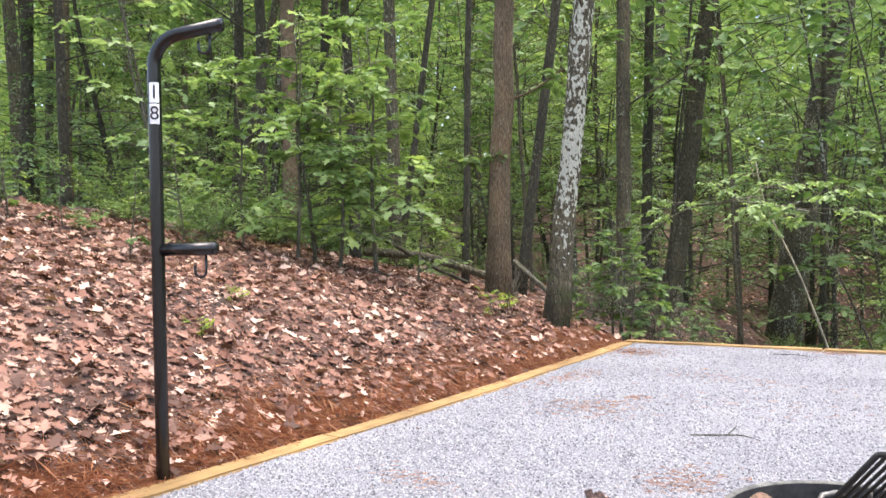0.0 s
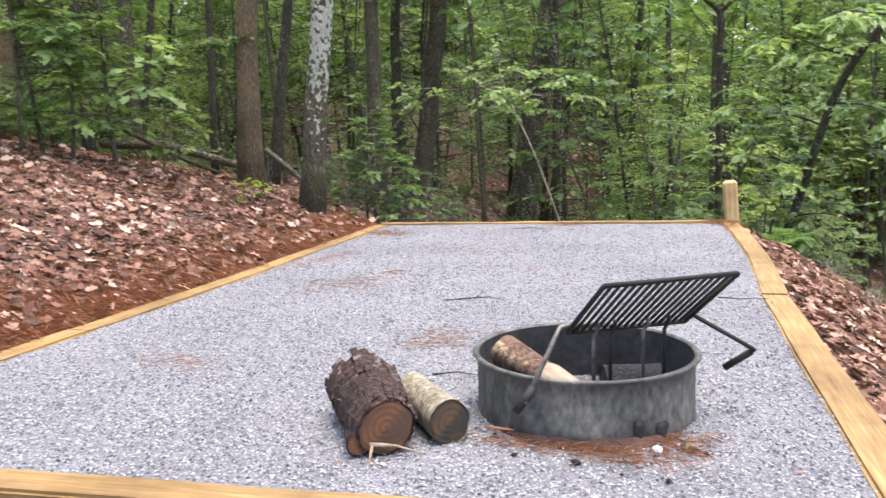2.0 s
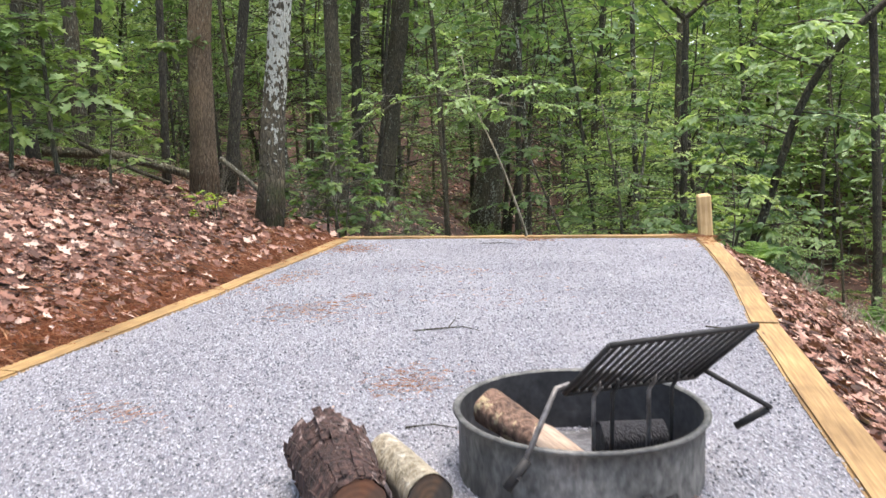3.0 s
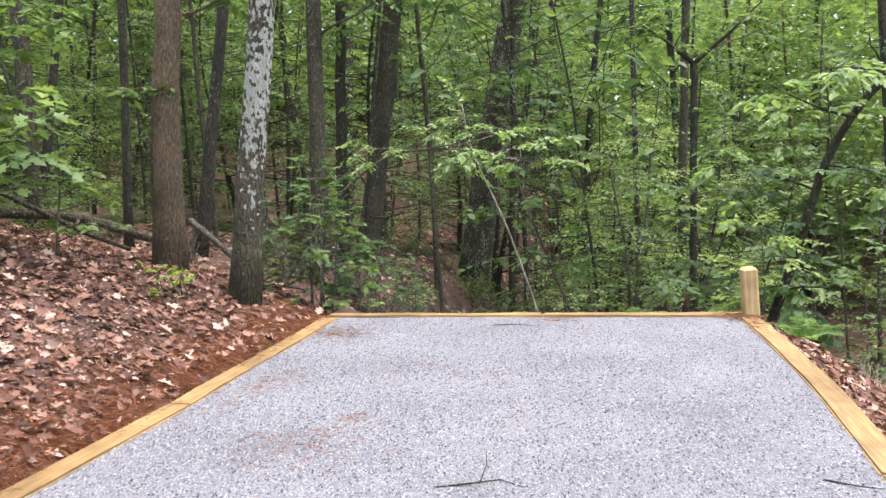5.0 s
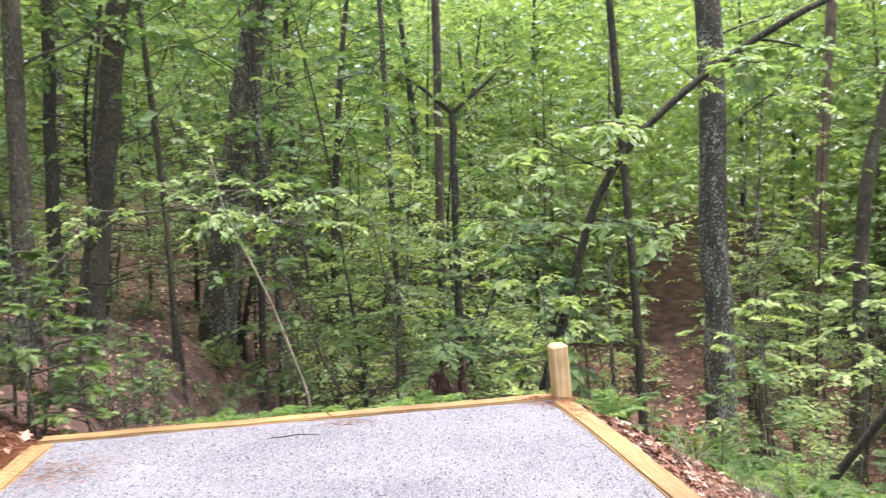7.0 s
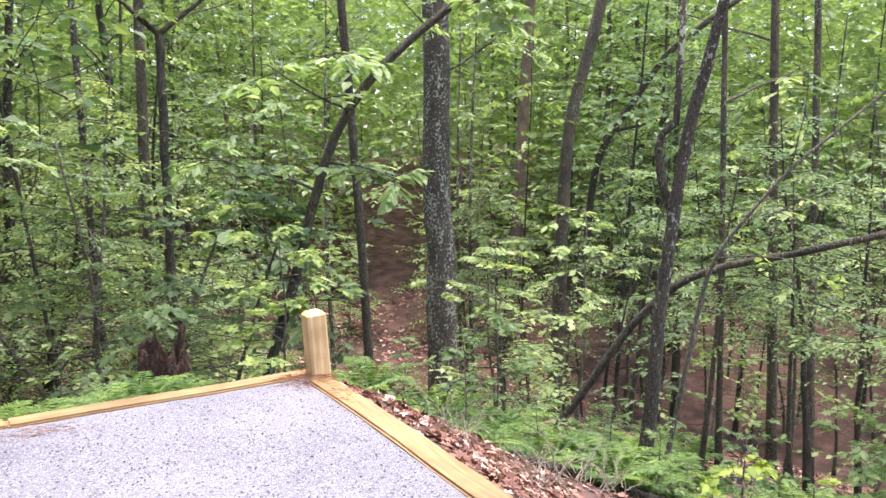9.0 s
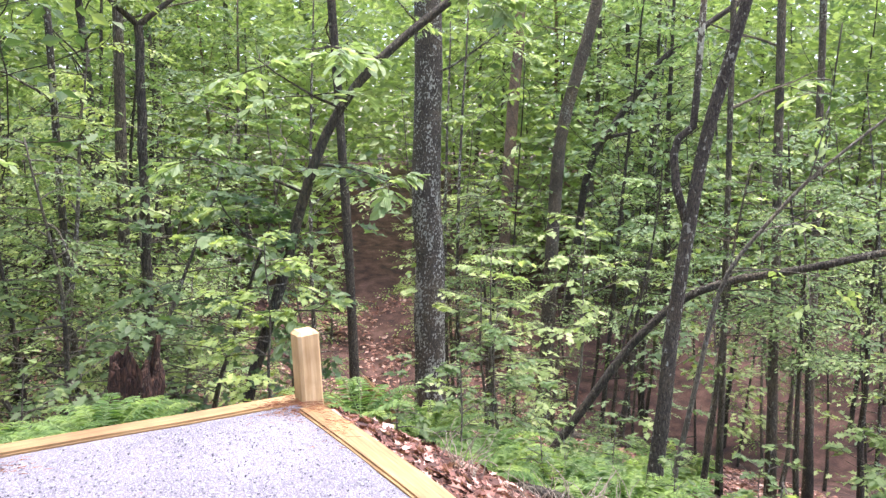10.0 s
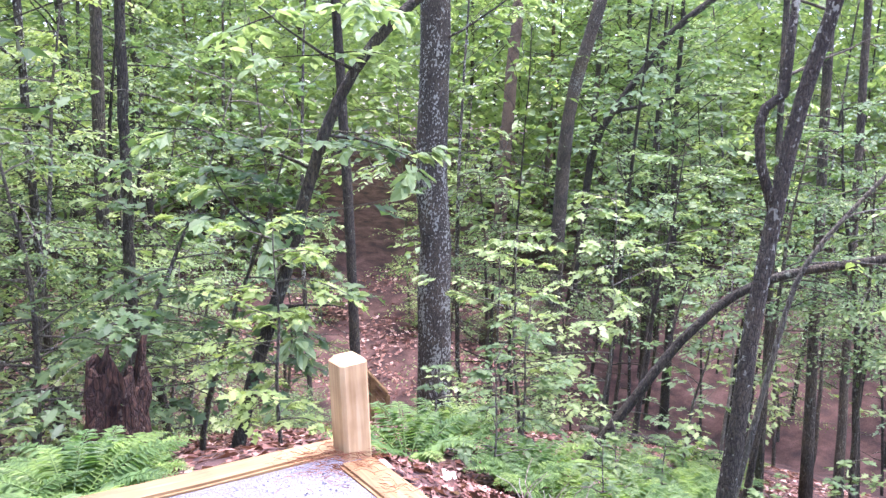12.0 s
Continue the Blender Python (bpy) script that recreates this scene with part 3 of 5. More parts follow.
def firewood(name, front, back, r0, r1, bark, end, label, rough, plates=0, seed=0, oval=1.0):
    """A sawn log: bark tube with its sawn ends; local x runs along it."""
    rng = np.random.default_rng(seed)
    f, b = Vector(front), Vector(back)
    ln = (b - f).length
    m = Matrix.Translation(f) @ (b - f).to_track_quat("X", "Z").to_matrix().to_4x4()
    base = empty(name, m, label, "log", "firewood logs")
    n, sides = 14, 28
    xs = np.linspace(0, ln, n)
    rad = np.linspace(r0, r1, n)
    ang = np.linspace(0, 2 * np.pi, sides, endpoint=False)
    lob = 1 + 0.05 * np.sin(2 * ang + seed) + 0.03 * np.sin(5 * ang)
    rr = rad[:, None] * lob[None, :] * (1 + rough * rng.normal(0, 1, (n, sides)))
    V = np.stack([np.repeat(xs[:, None], sides, 1), rr * np.cos(ang), rr * np.sin(ang) * oval], -1).reshape(-1, 3)
    F = [[i * sides + j, i * sides + (j + 1) % sides, (i + 1) * sides + (j + 1) % sides, (i + 1) * sides + j] for i in range(n - 1) for j in range(sides)]
    mesh_ob("bark", V, F, bark, base)
    for i, x in ((0, 0.004), (n - 1, ln - 0.004)):
        ring_v = V[i * sides:(i + 1) * sides] * np.array((0, 0.94, 0.94)) + np.array((x, 0, 0))
        E = np.concatenate([ring_v, [(x - 0.006 if i == 0 else x + 0.006, 0, 0)]])
        EF = [[j, (j + 1) % sides, sides] if i else [(j + 1) % sides, j, sides] for j in range(sides)]
        mesh_ob("sawn_end", E, EF, end, base, False, "brown sawn end grain")
    if plates:
        h = Heap()
        for k in range(plates):
            a, x = rng.uniform(0, 2 * np.pi), rng.uniform(0.02, ln - 0.03)
            w, l2 = rng.uniform(0.012, 0.032), rng.uniform(0.02, 0.06)
            r = (r0 + (r1 - r0) * x / ln) * (1 + 0.05 * math.sin(2 * a + seed) + 0.03 * math.sin(5 * a))
            tilt = rng.uniform(-0.006, 0.024)
            P = []
            for dx, da, up in ((-l2, -w, 0), (-l2 * 0.7, w, 0), (l2, w * 0.8, tilt), (l2 * 0.8, -w * 0.9, tilt)):
                for lift in (0.0, rng.uniform(0.006, 0.012)):
                    aa = a + da / r
                    R_ = r - 0.003 + up + lift
                    P.append((min(max(x + dx, 0.0), ln), R_ * math.cos(aa), R_ * math.sin(aa) * oval))
            h.add(P, [[1, 3, 5, 7], [0, 2, 3, 1], [2, 4, 5, 3], [4, 6, 7, 5], [6, 0, 1, 7]])
        h.ob("flaking_bark", bark, base, False, "flaking dark bark plates", "stuff")
    return base


LOG_A = firewood("log", (-1.325, 2.675, 0.098), (-1.665, 3.035, 0.112), 0.098, 0.116, M_LOGBARK, M_END1, "short sawn log with dark flaking bark on gravel", 0.03, 260, 3)
V, F = tube([(0.0, 0.06, -0.05), (-0.012, 0.02, -0.052), (-0.02, -0.03, -0.06), (-0.05, -0.11, -0.085)], [0.007, 0.008, 0.005, 0.002], 6)
mesh_ob("splinter", V, F, M_BAREWOOD, LOG_A, True, "pale torn splinter")
V, F = tube([(0.0, 0.05, -0.05), (-0.03, 0.062, -0.066), (-0.1, 0.085, -0.1)], [0.006, 0.006, 0.002], 6)
mesh_ob("splinter", V, F, M_BAREWOOD, LOG_A, True, "pale torn splinter")
V, F = tube([(0.2, 0.075, -0.02), (0.08, 0.09, -0.04), (0.012, 0.095, -0.05)], [0.03, 0.04, 0.043], 14, 0.05, np.random.default_rng(4))
STUB = mesh_ob("branch_stub", V, F, M_LOGBARK, LOG_A, True, "sawn branch stub on the side")
ANG = np.linspace(0, 2 * np.pi, 14, endpoint=False)
mesh_ob("stub_end", np.column_stack([np.full(14, 0.008), 0.095 + 0.037 * np.cos(ANG), -0.05 + 0.037 * np.sin(ANG)]), [list(range(14))], M_END1, STUB, False)
firewood("log", (-1.175, 2.855, 0.078), (-1.475, 3.12, 0.074), 0.079, 0.072, M_PALEBARK, M_END2, "short sawn log with pale stripped bark on gravel", 0.012, 0, 5)
LOG_C = firewood("log", (-1.19, 3.38, 0.2), (-0.73, 3.16, 0.085), 0.07, 0.042, M_BROWNBARK, M_END2, "peeling brown log with bare pale end inside the fire ring", 0.02, 0, 8)
V, F = tube([(0.24, 0, 0), (0.27, 0, 0), (0.36, 0, 0), (0.45, 0, 0), (0.515, 0, 0)], [0.054, 0.06, 0.055, 0.05, 0.044], 22, 0.02, np.random.default_rng(14))
mesh_ob("bare_wood", V, F, M_BAREWOOD, LOG_C, True, "pale bare wood where the bark is gone")
firewood("log", (-0.82, 3.5, 0.085), (-0.62, 3.62, 0.085), 0.062, 0.058, M_CHAR, M_CHAR, "charred black log stub inside the fire ring", 0.02, 0, 9)



def duff_mound():
    """Thin heap of burnt soil and duff banked against the front of the ring."""
    V, F = [], []
    nu, nv = 48, 7
    for i in range(nu + 1):
        a = radians(-118 + 100 * i / nu)
        ends = math.sin(math.pi * i / nu) ** 0.6
        for j in range(nv + 1):
            k = j / nv
            wide = (0.07 + 0.05 * noise.noise((a * 3, 1.0, 0))) * ends
            r = 0.425 + wide * k
            z = (0.03 * (1 - k) ** 1.4 * ends + 0.008 * noise.noise((a * 14, k * 6, 2)) * (1 - k)) - 0.012 * k
            V.append((-0.87 + r * math.cos(a), 3.42 + r * math.sin(a), z))
    for i in range(nu):
        for j in range(nv):
            q = i * (nv + 1) + j
            F.append([q, q + nv + 1, q + nv + 2, q + 1])
    return tagged(mesh_ob("soil_bank", V, F, M_SOIL), "dark burnt soil and duff banked against the fire ring", "debris")


duff_mound()


def chip(name, x, y, size, material, label, cat, seed, flat=0.5, z=0.004):
    """Small angular lump lying on the gravel."""
    r = np.random.default_rng(seed)
    bm = bmesh.new()
    bmesh.ops.create_icosphere(bm, subdivisions=2, radius=1.0)
    for v in bm.verts:
        v.co *= 1 + 0.28 * noise.noise(v.co * 1.7 + Vector((seed, 0, 0)))
        v.co = Vector((v.co.x * size, v.co.y * size * r.uniform(0.55, 0.65), v.co.z * size * flat))
    ob = part(name, bm, material)
    ob.matrix_basis = pose(x, y, z + size * flat * 0.5, r.uniform(-12, 12), r.uniform(-12, 12), r.uniform(0, 360))
    return tagged(ob, label, cat)


for k, (x, y, sz) in enumerate(((-0.72, 2.86, 0.02), (-0.42, 2.84, 0.014), (-0.93, 2.84, 0.012), (-1.06, 2.98, 0.014), (-0.56, 2.83, 0.009), (-1.1, 3.1, 0.011), (-1.2, 2.95, 0.009), (-0.35, 3.1, 0.012))):
    chip("charcoal", x, y, sz, M_CHAR, "small black lump of charcoal on the gravel", "charcoal", 300 + k)
chip("paper_scrap", -0.495, 3.03, 0.022, M_SIGN, "crumpled white paper scrap beside the fire ring", "litter", 320, 0.6, 0.018)
chip("bark_piece", -0.41, 3.12, 0.035, M_BROWNBARK, "curled brown bark piece against the fire ring", "bark", 321, 0.5)
V, F = tube([(-1.12, 3.03, 0.012), (-1.06, 3.02, 0.016), (-1.0, 3.035, 0.012)], [0.004, 0.006, 0.003], 6)
tagged(mesh_ob("wood_splinter", V, F, M_STRAW), "orange wood splinter lying beside the fire ring", "splinter")


# ---- lantern pole ----
def lantern_pole():
    base = empty("lantern_pole", pose(-3.8, 2.38, 0.0, 0.3, 0.2, 0), "black steel lantern pole with two arms, hooks and site number", "lantern pole")
    d = np.array((0.83, 0.55, 0.0))
    up = np.array((0, 0, 1.0))
    pts = [up * z for z in (-0.3, 0.6, 1.3, 2.08)]
    for k in range(1, 7):
        a = radians(15 * k * 0.93)
        pts.append(up * (2.08 + 0.15 * math.sin(a)) + d * 0.15 * (1 - math.cos(a)))
    pts.append(pts[-1] + d * 0.23 + up * 0.035)
    V, F = tube(pts, [0.033] * len(pts), 18)
    mesh_ob("pole", V, F, M_METAL, base, label="black gloss-painted steel tube")
    tip = pts[-1]
    V, F = tube([up * 1.165 + d * 0.03, up * 1.17 + d * 0.31], [0.032, 0.032], 16)
    mesh_ob("lower_arm", V, F, M_METAL, base)
    for c, r in ((tip, 0.034), (up * 1.17 + d * 0.31, 0.033)):
        V, F = tube([c - d * 0.004, c + d * 0.006], [r, r * 0.96], 16)
        mesh_ob("end_cap", V, F, M_METAL, base, label="flat end cap")
    for c in (tip - d * 0.06 - up * 0.026, up * 1.138 + d * 0.26):
        hook = [c, c - up * 0.08]
        for k in range(1, 7):
            a = radians(30 * k)
            hook.append(c - up * (0.08 + 0.03 * math.sin(a)) - d * 0.03 * (1 - math.cos(a)))
        hook.append(hook[-1] + up * 0.03)
        V, F = tube(hook, [0.0065] * len(hook), 7)
        mesh_ob("hook", V, F, M_METAL, base, label="bent steel rod hook")
    # number plate wrapped on the side that faces the site
    face = np.array((0.86, -0.5, 0))
    side = np.array((0.5, 0.86, 0))
    for word, zc in (("1", 1.945), ("8", 1.84)):
        Vp, Fp = [], []
        for i in range(7):
            a = radians(-42 + i * 14)
            for z in (zc - 0.05, zc + 0.05):
                Vp.append((face * math.cos(a) + side * math.sin(a)) * 0.0345 + up * z)
        for i in range(6):
            Fp.append([2 * i, 2 * i + 2, 2 * i + 3, 2 * i + 1])
        plate = mesh_ob("number_plate", Vp, Fp, M_SIGN, base, label="white sticker with a black digit")
        cu = bpy.data.curves.new("digit", "FONT")
        cu.body, cu.size, cu.align_x, cu.align_y, cu.extrude = word, 0.095, "CENTER", "CENTER", 0.0008
        tmp = bpy.data.objects.new("digit_curve", cu)
        me = bpy.data.meshes.new_from_object(tmp)
        bpy.data.objects.remove(tmp)
        me.materials.append(M_INK)
        dg = new("digit", me)
        dg.parent = plate
        rot = Matrix(((side[0], 0, face[0]), (side[1], 0, face[1]), (0, 1, 0))).to_4x4()
        dg.matrix_basis = Matrix.Translation(Vector(face * 0.0365 + up * zc)) @ rot
    return base


lantern_pole()


# ---- trees ----
def bent_line(rng, start, heading, length, steps, wander, lift=0.0):
    p, d = np.array(start, float), np.array(heading, float)
    d /= np.linalg.norm(d)
    pts = [p.copy()]
    for _ in range(steps):
        d = d + rng.normal(0, wander, 3) + np.array((0, 0, lift))
        d /= np.linalg.norm(d)
        p = p + d * length / steps
        pts.append(p.copy())
    return np.array(pts)


def spray(rng, line, n, size, spread, flat=0.75):
    """Leaves set alternately along side twigs of a branch, held in flat fans: base points, directions, up vectors, sizes."""
    per = 7
    m = max(1, n // per)
    k = rng.uniform(0.15, 1.0, m) * (len(line) - 1)
    i = np.minimum(k.astype(int), len(line) - 2)
    fr = (k - i)[:, None]
    base = line[i] * (1 - fr) + line[i + 1] * fr
    tang = line[i + 1] - line[i]
    tang /= np.linalg.norm(tang, axis=1)[:, None] + 1e-9
    side = np.cross(tang, np.array((0, 0, 1.0)))
    side /= np.linalg.norm(side, axis=1)[:, None] + 1e-9
    sgn = rng.choice((-1.0, 1.0), (m, 1))
    d = tang * rng.uniform(0.3, 1.0, (m, 1)) + side * sgn * rng.uniform(0.4, 1.0, (m, 1)) + rng.normal(0, 0.12, (m, 3)) + np.array((0, 0, -0.1))
    d /= np.linalg.norm(d, axis=1)[:, None]
    ln = spread * rng.uniform(0.6, 1.7, (m, 1))
    perp = np.cross(np.array((0, 0, 1.0)), d)
    tilt = rng.normal(0, 0.16, (m, 3))
    c, along, up = [], [], []
    for j in range(per):
        f = (j + rng.uniform(0.2, 1.0, (m, 1))) / per
        c.append(base + d * ln * f + np.array((0, 0, -0.16)) * ln * f * f + rng.normal(0, 0.012, (m, 3)))
        out = 0.15 if j == per - 1 else rng.uniform(0.5, 1.0, (m, 1))
        along.append(d * 0.6 + perp * (1 if j % 2 else -1) * out + rng.normal(0, 0.14, (m, 3)) + np.array((0, 0, -0.24)))
        up.append(np.array((0, 0, 1.0)) * flat + tilt + rng.normal(0, 0.15, (m, 3)))
    return np.concatenate(c), np.concatenate(along), np.concatenate(up), rng.uniform(0.7, 1.25, m * per) * size


def leafy(name, sets, material, parent, shape=DIAMOND, faces=DIAMOND_F, label=""):
    c, a, u, s = (np.concatenate([q[i] for q in sets]) for i in range(4))
    V, F = blades(c, a, u, s, shape, faces)
    return mesh_ob(name, V, F, material, parent, False, label)


def understory_tree(seed, height, leaf, material, bark, count=34, per=110, low=0.12, label="slender understory tree with layered green leaves"):
    rng = np.random.default_rng(seed)
    base = empty("understory_tree", Matrix(), label, "tree", "understory trees")
    line = bent_line(rng, (0, 0, -0.3), (rng.normal(0, 0.06), rng.normal(0, 0.06), 1), height + 0.3, 12, 0.06, 0.03)
    r0 = 0.011 * height
    V, F = tube(line, np.linspace(r0, 0.012, len(line)), 8, 0.04, rng, flare=0.2)
    mesh_ob("trunk", V, F, bark, base)
    wood, sets = Heap(), []
    for b in range(count):
        k = low + (1 - low) * (b + rng.random()) / count
        q = k * (len(line) - 1)
        i = min(int(q), len(line) - 2)
        start = line[i] + (line[i + 1] - line[i]) * (q - i)
        az = rng.uniform(0, 2 * np.pi)
        ln = height * (0.34 * (1 - 0.65 * k) + 0.05) * rng.uniform(0.6, 1.25)
        bl = bent_line(rng, start, (np.cos(az), np.sin(az), rng.uniform(0.0, 0.45)), ln, 6, 0.1, -0.04)
        V, F = tube(bl, np.linspace(0.014 + 0.012 * (1 - k), 0.004, len(bl)), 4, cap=False)
        wood.add(V, F)
        sets.append(spray(rng, bl, int(per * rng.uniform(0.5, 1.3)), leaf, ln * 0.3))
    wood.ob("twig_mass", bark, base, kind="stuff")
    leafy("crown", sets, material, base)
    return base


def canopy_tree(seed, height, radius, bark, leaves=1500, green=None, label="tall forest tree with rough bark and high crown", lean=(0, 0), group="canopy trees"):
    rng = np.random.default_rng(seed)
    base = empty("tree", Matrix(), label, "tree", group)
    line = bent_line(rng, (0, 0, -0.5), (lean[0], lean[1], 1), height, 22, 0.018)
    rad = radius * (1 - 0.72 * np.linspace(0, 1, len(line)) ** 1.1)
    V, F = tube(line, rad, 18, 0.025, rng, flare=0.22)
    mesh_ob("trunk", V, F, bark, base)
    wood, sets = Heap(), []
    for b in range(30):
        k = 0.42 + 0.58 * (b + rng.random()) / 30
        q = k * (len(line) - 1)
        i = min(int(q), len(line) - 2)
        start = line[i] + (line[i + 1] - line[i]) * (q - i)
        az = rng.uniform(0, 2 * np.pi)
        ln = height * 0.2 * rng.uniform(0.5, 1.2) * (1.3 - 0.6 * k)
        bl = bent_line(rng, start, (np.cos(az), np.sin(az), rng.uniform(0.2, 0.9)), ln, 6, 0.14, -0.02)
        V, F = tube(bl, np.linspace(radius * 0.28 * (1.2 - k), 0.01, len(bl)), 5, cap=False)
        wood.add(V, F)
        sets.append(spray(rng, bl, leaves // 30, 0.26, ln * 0.45, 0.5))
    # a few dead stubs low on the stem
    for b in range(5):
        q = rng.uniform(0.1, 0.4) * (len(line) - 1)
        i = int(q)
        az = rng.uniform(0, 2 * np.pi)
        bl = bent_line(rng, line[i], (np.cos(az), np.sin(az), rng.uniform(-0.2, 0.4)), rng.uniform(0.3, 1.6), 5, 0.15)
        V, F = tube(bl, np.linspace(0.02, 0.005, len(bl)), 4, cap=False)
        wood.add(V, F)
    wood.ob("twig_mass", bark, base, kind="stuff")
    leafy("crown", sets, green or M_GREEN, base)
    return base


def shrub(seed, height, leaf, material, stems=9, per=60, label="low leafy green shrub on the forest floor"):
    rng = np.random.default_rng(seed)
    base = empty("shrub", Matrix(), label, "shrub", "shrubs")
    wood, sets = Heap(), []
    for s in range(stems):
        az = rng.uniform(0, 2 * np.pi)
        ln = height * rng.uniform(0.6, 1.15)
        bl = bent_line(rng, rng.normal(0, 0.08, 3) * (1, 1, 0), (0.55 * np.cos(az), 0.55 * np.sin(az), 1), ln, 6, 0.13, -0.03)
        V, F = tube(bl, np.linspace(0.009, 0.003, len(bl)), 4, cap=False)
        wood.add(V, F)
        sets.append(spray(rng, bl, per, leaf, ln * 0.32, 0.7))
    wood.ob("stem_tangle", M_TWIG, base, kind="stuff")
    leafy("leaves", sets, material, base)
    return base


def put(ob, x, y, rz=0.0, sc=1.0, sink=0.0):
    """Stands a thing on the ground."""
    ob.matrix_basis = pose(x, y, float(land(x, y)) - sink, 0, 0, rz) @ Matrix.Scale(sc, 4)
    return ob


def put_copy(ob, x, y, rz, sc, sink=0.0):
    c = copy_thing(ob, Matrix())
    return put(c, x, y, rz, sc, sink)


def sector(rng, d0, d1, a0=-80, a1=58):
    """A random place ahead of the walk: bearing from the y axis (right positive), distance."""
    a = radians(rng.uniform(a0, a1))
    d = math.sqrt(rng.uniform(d0 * d0, d1 * d1))
    return -1.0 + d * math.sin(a), 3.0 + d * math.cos(a)


def clear(x, y, margin):
    return max(float(OUT_R(x, y)), float(OUT_F(x, y)), float(OUT_L(x, y)), float(OUT_N(x, y))) > margin


rng = np.random.default_rng(21)
UNDER = [understory_tree(31, 5.5, 0.09, M_GREEN, M_TWIG), understory_tree(32, 7.0, 0.085, M_GREEN_PALE, M_BARK_DARK, 38), understory_tree(33, 8.5, 0.10, M_GREEN, M_BARK_DARK, 40),
         understory_tree(34, 4.0, 0.10, M_BLUEGREEN, M_TWIG, 26), understory_tree(35, 6.5, 0.10, M_GREEN_PALE, M_TWIG, 30)]
HIGH = [understory_tree(36, 8.0, 0.10, M_GREEN_PALE, M_BARK_DARK, 26, 110, 0.45, "slim tree with bare stem and pale green layered crown"), understory_tree(37, 6.6, 0.095, M_GREEN, M_BARK, 22, 110, 0.5, "slim tree with bare stem and green layered crown")]
TALL = [canopy_tree(41, 19, 0.16, M_BARK), canopy_tree(42, 17, 0.12, M_BARK_DARK, green=M_GREEN_PALE), canopy_tree(43, 20, 0.2, M_BARK_DARK), canopy_tree(44, 18, 0.1, M_BARK_SPOT, green=M_GREEN_PALE),
        canopy_tree(45, 19, 0.14, M_BARK_RED), canopy_tree(46, 16, 0.085, M_BARK_DARK, green=M_GREEN_PALE, lean=(0.06, 0.02))]
POLES = [canopy_tree(47, 11, 0.05, M_BARK, 260, M_GREEN_PALE, "slim young forest tree with bare stem", group="slim trees"), canopy_tree(48, 10, 0.036, M_BARK_DARK, 260, M_GREEN, "slim young forest tree with bare stem", (0.05, -0.03), "slim trees"),
         canopy_tree(49, 12, 0.065, M_BARK_SPOT, 260, M_GREEN, "slim young forest tree with lichened stem", (-0.03, 0.02), "slim trees")]
SHRUBS = [shrub(51, 1.1, 0.075, M_GREEN), shrub(52, 0.8, 0.09, M_GREEN_PALE), shrub(53, 1.5, 0.08, M_GREEN, 12, 80)]


def maple_sapling(seed, height, leaf, material, bark=None, count=18, per=26, shape=LOBED, faces=LOBED_F, label="young broad-leaved sapling with fresh green leaves"):
    """Sapling whose larger leaves are seen one by one."""
    r = np.random.default_rng(seed)
    base = empty("sapling", Matrix(), label, "sapling", "saplings")
    line = bent_line(r, (0, 0, -0.2), (r.normal(0, 0.12), r.normal(0, 0.12), 1), height + 0.2, 10, 0.08, 0.03)
    V, F = tube(line, np.linspace(0.008 * height + 0.006, 0.005, len(line)), 6)
    mesh_ob("trunk", V, F, bark or M_TWIG, base)
    wood, sets = Heap(), []
    for b in range(count):
        k = 0.2 + 0.8 * (b + r.random()) / count
        q = k * (len(line) - 1)
        i = min(int(q), len(line) - 2)
        start = line[i] + (line[i + 1] - line[i]) * (q - i)
        az = r.uniform(0, 2 * np.pi)
        ln = height * (0.42 * (1 - 0.55 * k) + 0.06) * r.uniform(0.6, 1.2)
        bl = bent_line(r, start, (np.cos(az), np.sin(az), r.uniform(0.05, 0.5)), ln, 6, 0.1, -0.05)
        V, F = tube(bl, np.linspace(0.009, 0.003, len(bl)), 4, cap=False)
        wood.add(V, F)
        sets.append(spray(r, bl, per, leaf, ln * 0.22, 0.85))
    wood.ob("twig_mass", bark or M_TWIG, base, kind="stuff")
    leafy("crown", sets, material, base, shape, faces)
    return base


